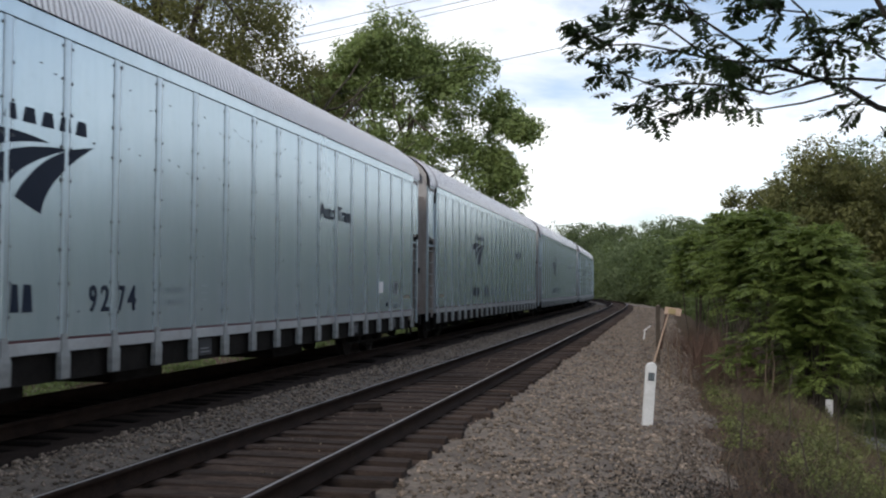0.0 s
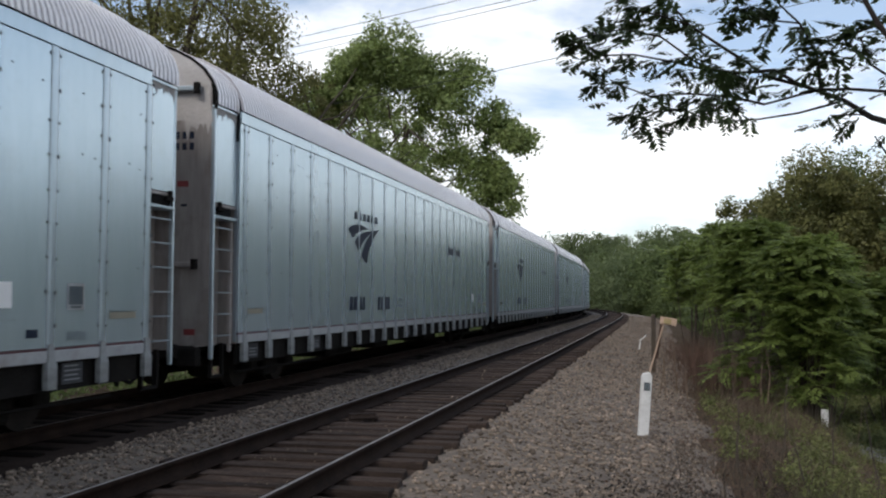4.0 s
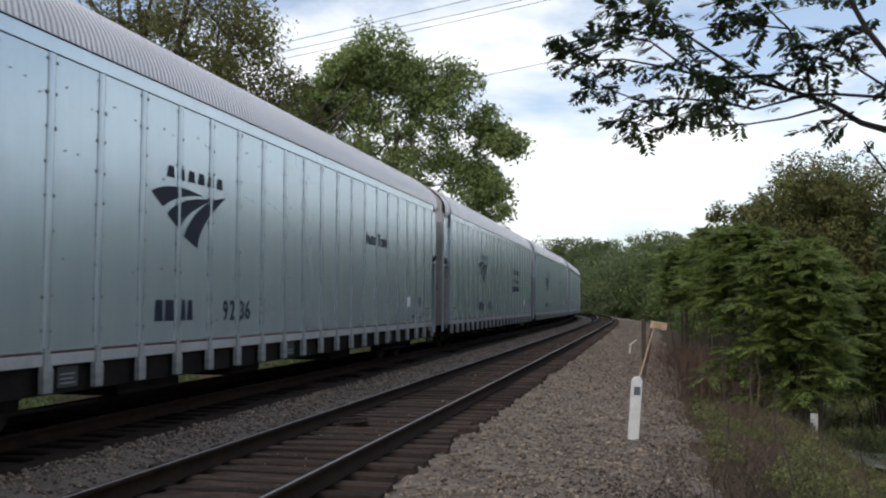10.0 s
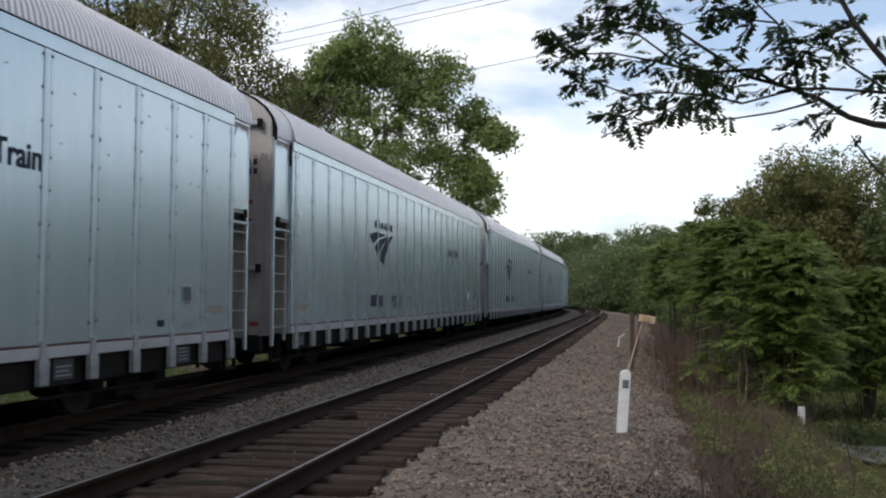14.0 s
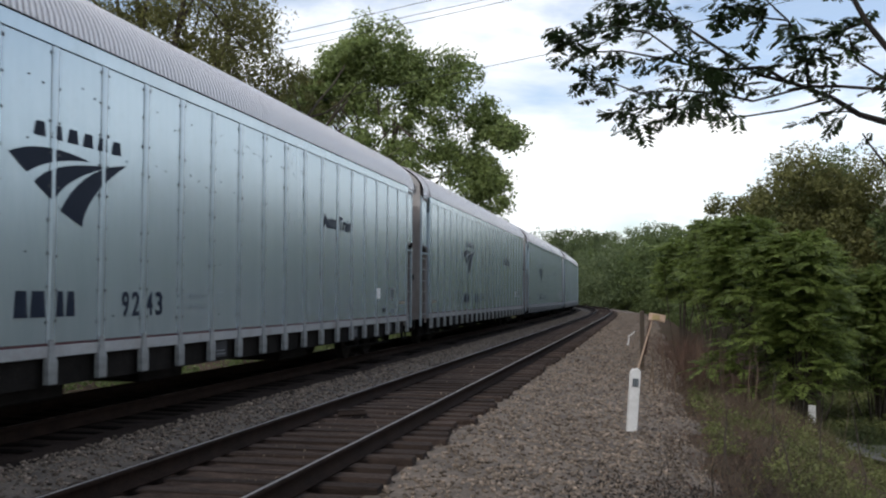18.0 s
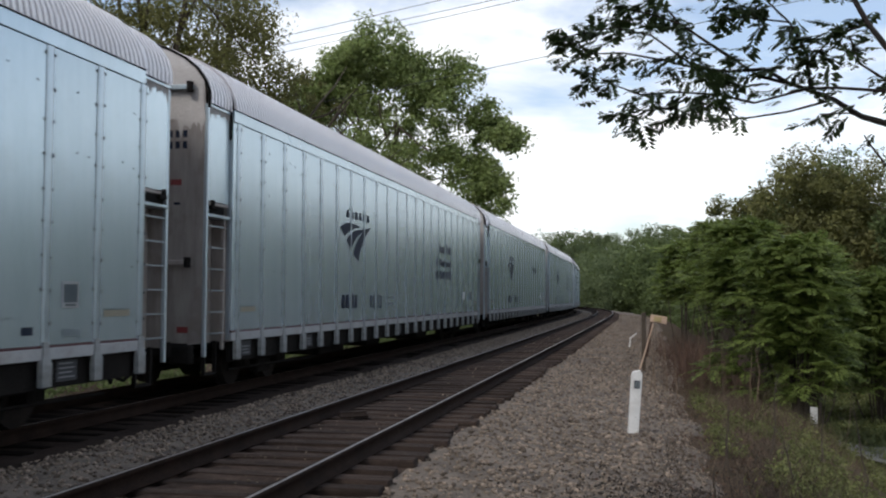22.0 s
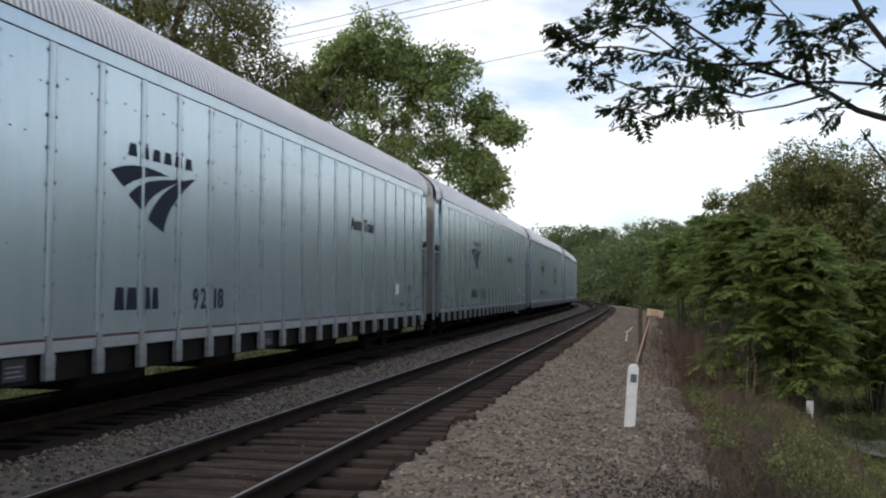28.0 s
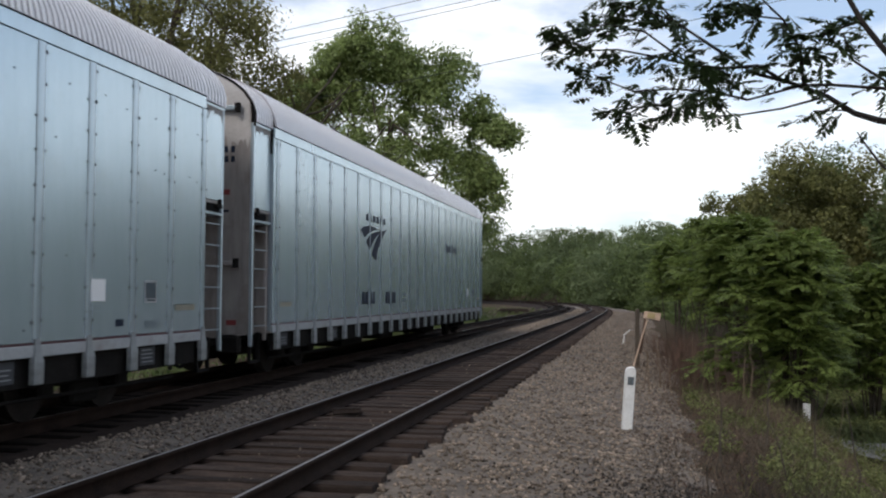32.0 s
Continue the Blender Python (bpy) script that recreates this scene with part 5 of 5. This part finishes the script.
blades("bare_stems", 60, scatter(1.2, 2.9, 21.5, 25.5, 1.0, 5.0), 1.5, 0.011, 0.10, 67, STRAW, "pale bare upright stems under the shrubs", "stems")
for i, (x, y, tall, lean) in enumerate(((0.86, 13.06, 0.95, -0.05), (0.80, 12.6, 0.6, 0.12), (0.95, 13.3, 0.55, 0.1), (1.53, 14.6, 1.15, 0.05), (1.63, 12.34, 0.8, -0.3), (2.57, 13.21, 1.15, -0.22), (2.22, 14.55, 0.8, 0.1), (0.63, 11.36, 0.5, 0.1))):
    dead_sapling(x, y, tall, lean, 90 + i)

# ---- lineside things ----


def marker_post():
    """A short white post with a pointed top, leaning a little."""
    ob = tagged(new("marker_post"), "short white concrete marker post leaning slightly in the gravel", "post")
    ob.matrix_basis = pose(-0.31, 15.41, -0.47, 2, 3.5, 12)
    bm = bmesh.new()
    prof = [(-0.076, -0.2), (-0.076, 0.88), (-0.05, 0.93), (0.04, 0.95), (0.076, 0.90), (0.076, -0.2)]
    a = [bm.verts.new((x, -0.045, z)) for x, z in prof]
    b = [bm.verts.new((x, 0.045, z)) for x, z in prof]
    bm.faces.new(a)
    bm.faces.new(b[::-1])
    for i in range(6):
        bm.faces.new((a[i], b[i], b[(i + 1) % 6], a[(i + 1) % 6]))
    bmesh.ops.recalc_face_normals(bm, faces=bm.faces[:])
    bmesh.ops.bevel(bm, geom=bm.edges[:], offset=0.008, segments=1, affect="EDGES")
    part("post", bm, POSTW, ob)
    part("plate", boxes((-0.04, 0.05, -0.053, -0.046, 0.68, 0.80), bevel=0.002), BOLT, ob, "small dark plate")
    for x in (-0.02, 0.018):
        part("mark", boxes((x, x + 0.016, -0.056, -0.0535, 0.70, 0.78)), STENCIL, ob)


def leaning_sign():
    """A board nailed to a leaning stake, beside an old dark stump of a post."""
    ob = tagged(new("leaning_sign"), "weathered wooden board on a thin leaning stake", "sign")
    bm = bmesh.new()
    tube(bm, (-0.43, 28.55, -0.6), (0.02, 28.55, 0.95), 0.028, 0.022, 7)
    part("stake", bm, WOOD, ob, "bleached leaning stake")
    bm = boxes((-0.21, 0.24, -0.02, 0.02, -0.10, 0.10), bevel=0.006)
    part("board", bm, WOOD, ob, "orange-brown weathered board", m=pose(0.11, 28.5, 0.95, 0, 9, 0))
    bm = boxes((-0.10, 0.10, -0.012, 0.012, -0.07, 0.07), bevel=0.004)
    part("panel", bm, PLATE_Y, ob, "faded yellow face", m=pose(0.10, 28.465, 0.955, 0, 9, 0))
    stump = tagged(new("old_post"), "dark weathered wooden post beside the leaning sign", "post")
    bm = boxes((-0.34, -0.22, 28.86, 28.98, -0.7, 1.12), bevel=0.02)
    part("post", bm, BARK, stump)
    bm = bmesh.new()
    tube(bm, (-0.22, 28.91, -0.1), (-0.04, 28.78, 0.92), 0.05, 0.04, 7)
    part("brace", bm, BRUSH, stump, "reddish-brown slanting brace")


def cables():
    for (x0, z0), (x1, z1) in (((-22.47, 16.38), (-11.44, 17.88)), ((-22.46, 15.88), (-8.22, 17.63)), ((-22.46, 15.44), (-6.65, 17.5)), ((-9.81, 13.8), (-4.8, 14.52))):
        k = (z1 - z0) / (x1 - x0)
        bm = bmesh.new()
        rings = []
        for x in range(-70, 61, 5):
            z = z0 + k * (x - x0) + 0.0006 * (x - x0) ** 2
            rings.append([bm.verts.new((x, 53.5 - 0.087 * x + 0.017 * math.cos(a), z + 0.017 * math.sin(a))) for a in (0.0, 1.571, 3.142, 4.712)])
        for a, b in zip(rings, rings[1:]):
            for i in range(4):
                bm.faces.new((a[i], a[(i + 1) % 4], b[(i + 1) % 4], b[i]))
        ob = part("power_cable", bm, WIRE, None)
        tagged(ob, "thin dark overhead power cable across the sky", "cable", "overhead cables")


def small_things():
    v = []
    for i in range(40):
        x = 3.9 + 0.9 * i + 0.02 * i * i
        for k in range(5):
            v.append((x, 24.0 + 0.205 * (x - 5) + (k - 2) * 0.65, max(ground_height(x, 24.0), -1.98) + 0.05 + 0.03 * (1 - abs(k - 2) / 2)))
    f = [(i * 5 + k, i * 5 + k + 5, i * 5 + k + 6, i * 5 + k + 1) for i in range(39) for k in range(4)]
    tagged(put("road", raw("road", v, f, ROADM, True)), "narrow grey lane below the bank", "road", kind="structure")
    for x, y, z, h in ((4.09, 28.2, -1.95, 0.35), (3.65, 28.6, -1.95, 0.35)):
        ob = tagged(new("lane_marker"), "small white post at the edge of the lane", "post", "white posts by the lane")
        ob.matrix_basis = pose(x, y, z)
        part("post", boxes((-0.09, 0.09, -0.04, 0.04, -0.3, h + 0.3), bevel=0.01), POSTW, ob)
    ob = tagged(new("broken_stake"), "broken bleached stake sticking out of the gravel", "stake")
    ob.matrix_basis = pose(-0.96, 39.91, -0.5)
    bm = bmesh.new()
    tube(bm, (0, 0, -0.1), (0.08, 0, 0.42), 0.03, n=6)
    tube(bm, (0.04, 0, 0.44), (0.30, 0.0, 0.66), 0.03, 0.02, n=6)
    part("stake", bm, POSTW, ob)
    ob = tagged(new("timber_chunk"), "dark broken chunk of timber lying between the rails", "debris")
    ob.matrix_basis = pose(-4.16, 13.91, -0.165, 0, 0, 28)
    bm = boxes((-0.22, 0.2, -0.07, 0.08, 0.0, 0.09), bevel=0.02)
    rnd = random.Random(4)
    for q in bm.verts:
        q.co += Vector((rnd.uniform(-1, 1), rnd.uniform(-1, 1), rnd.uniform(-0.4, 0.4))) * 0.025
    part("chunk", bm, SLEEPER, ob)
    ob = tagged(new("sleeper_pile"), "pile of old dark railway sleepers and scrap beside the line", "pile")
    ob.matrix_basis = pose(-13.5, 104.0, -0.6, 0, 0, 12)
    rnd = random.Random(6)
    for k in range(13):
        bm = boxes((-1.3, 1.3, -0.12, 0.12, 0.0, 0.18), bevel=0.02)
        part("sleeper", bm, SLEEPER, ob, m=pose(rnd.uniform(-0.5, 0.5), (k % 5 - 2) * 0.3 + rnd.uniform(-0.05, 0.05), 0.19 * (k // 5), 0, 0, rnd.uniform(-12, 12)))


marker_post()
leaning_sign()
cables()
small_things()


def motions():
    """The whole train runs down the line towards the eye."""
    for n, car in enumerate(cars):
        walk(car, [(t, car_pose((n - 2) * PITCH - run)) for t, run in RUN])


motions()
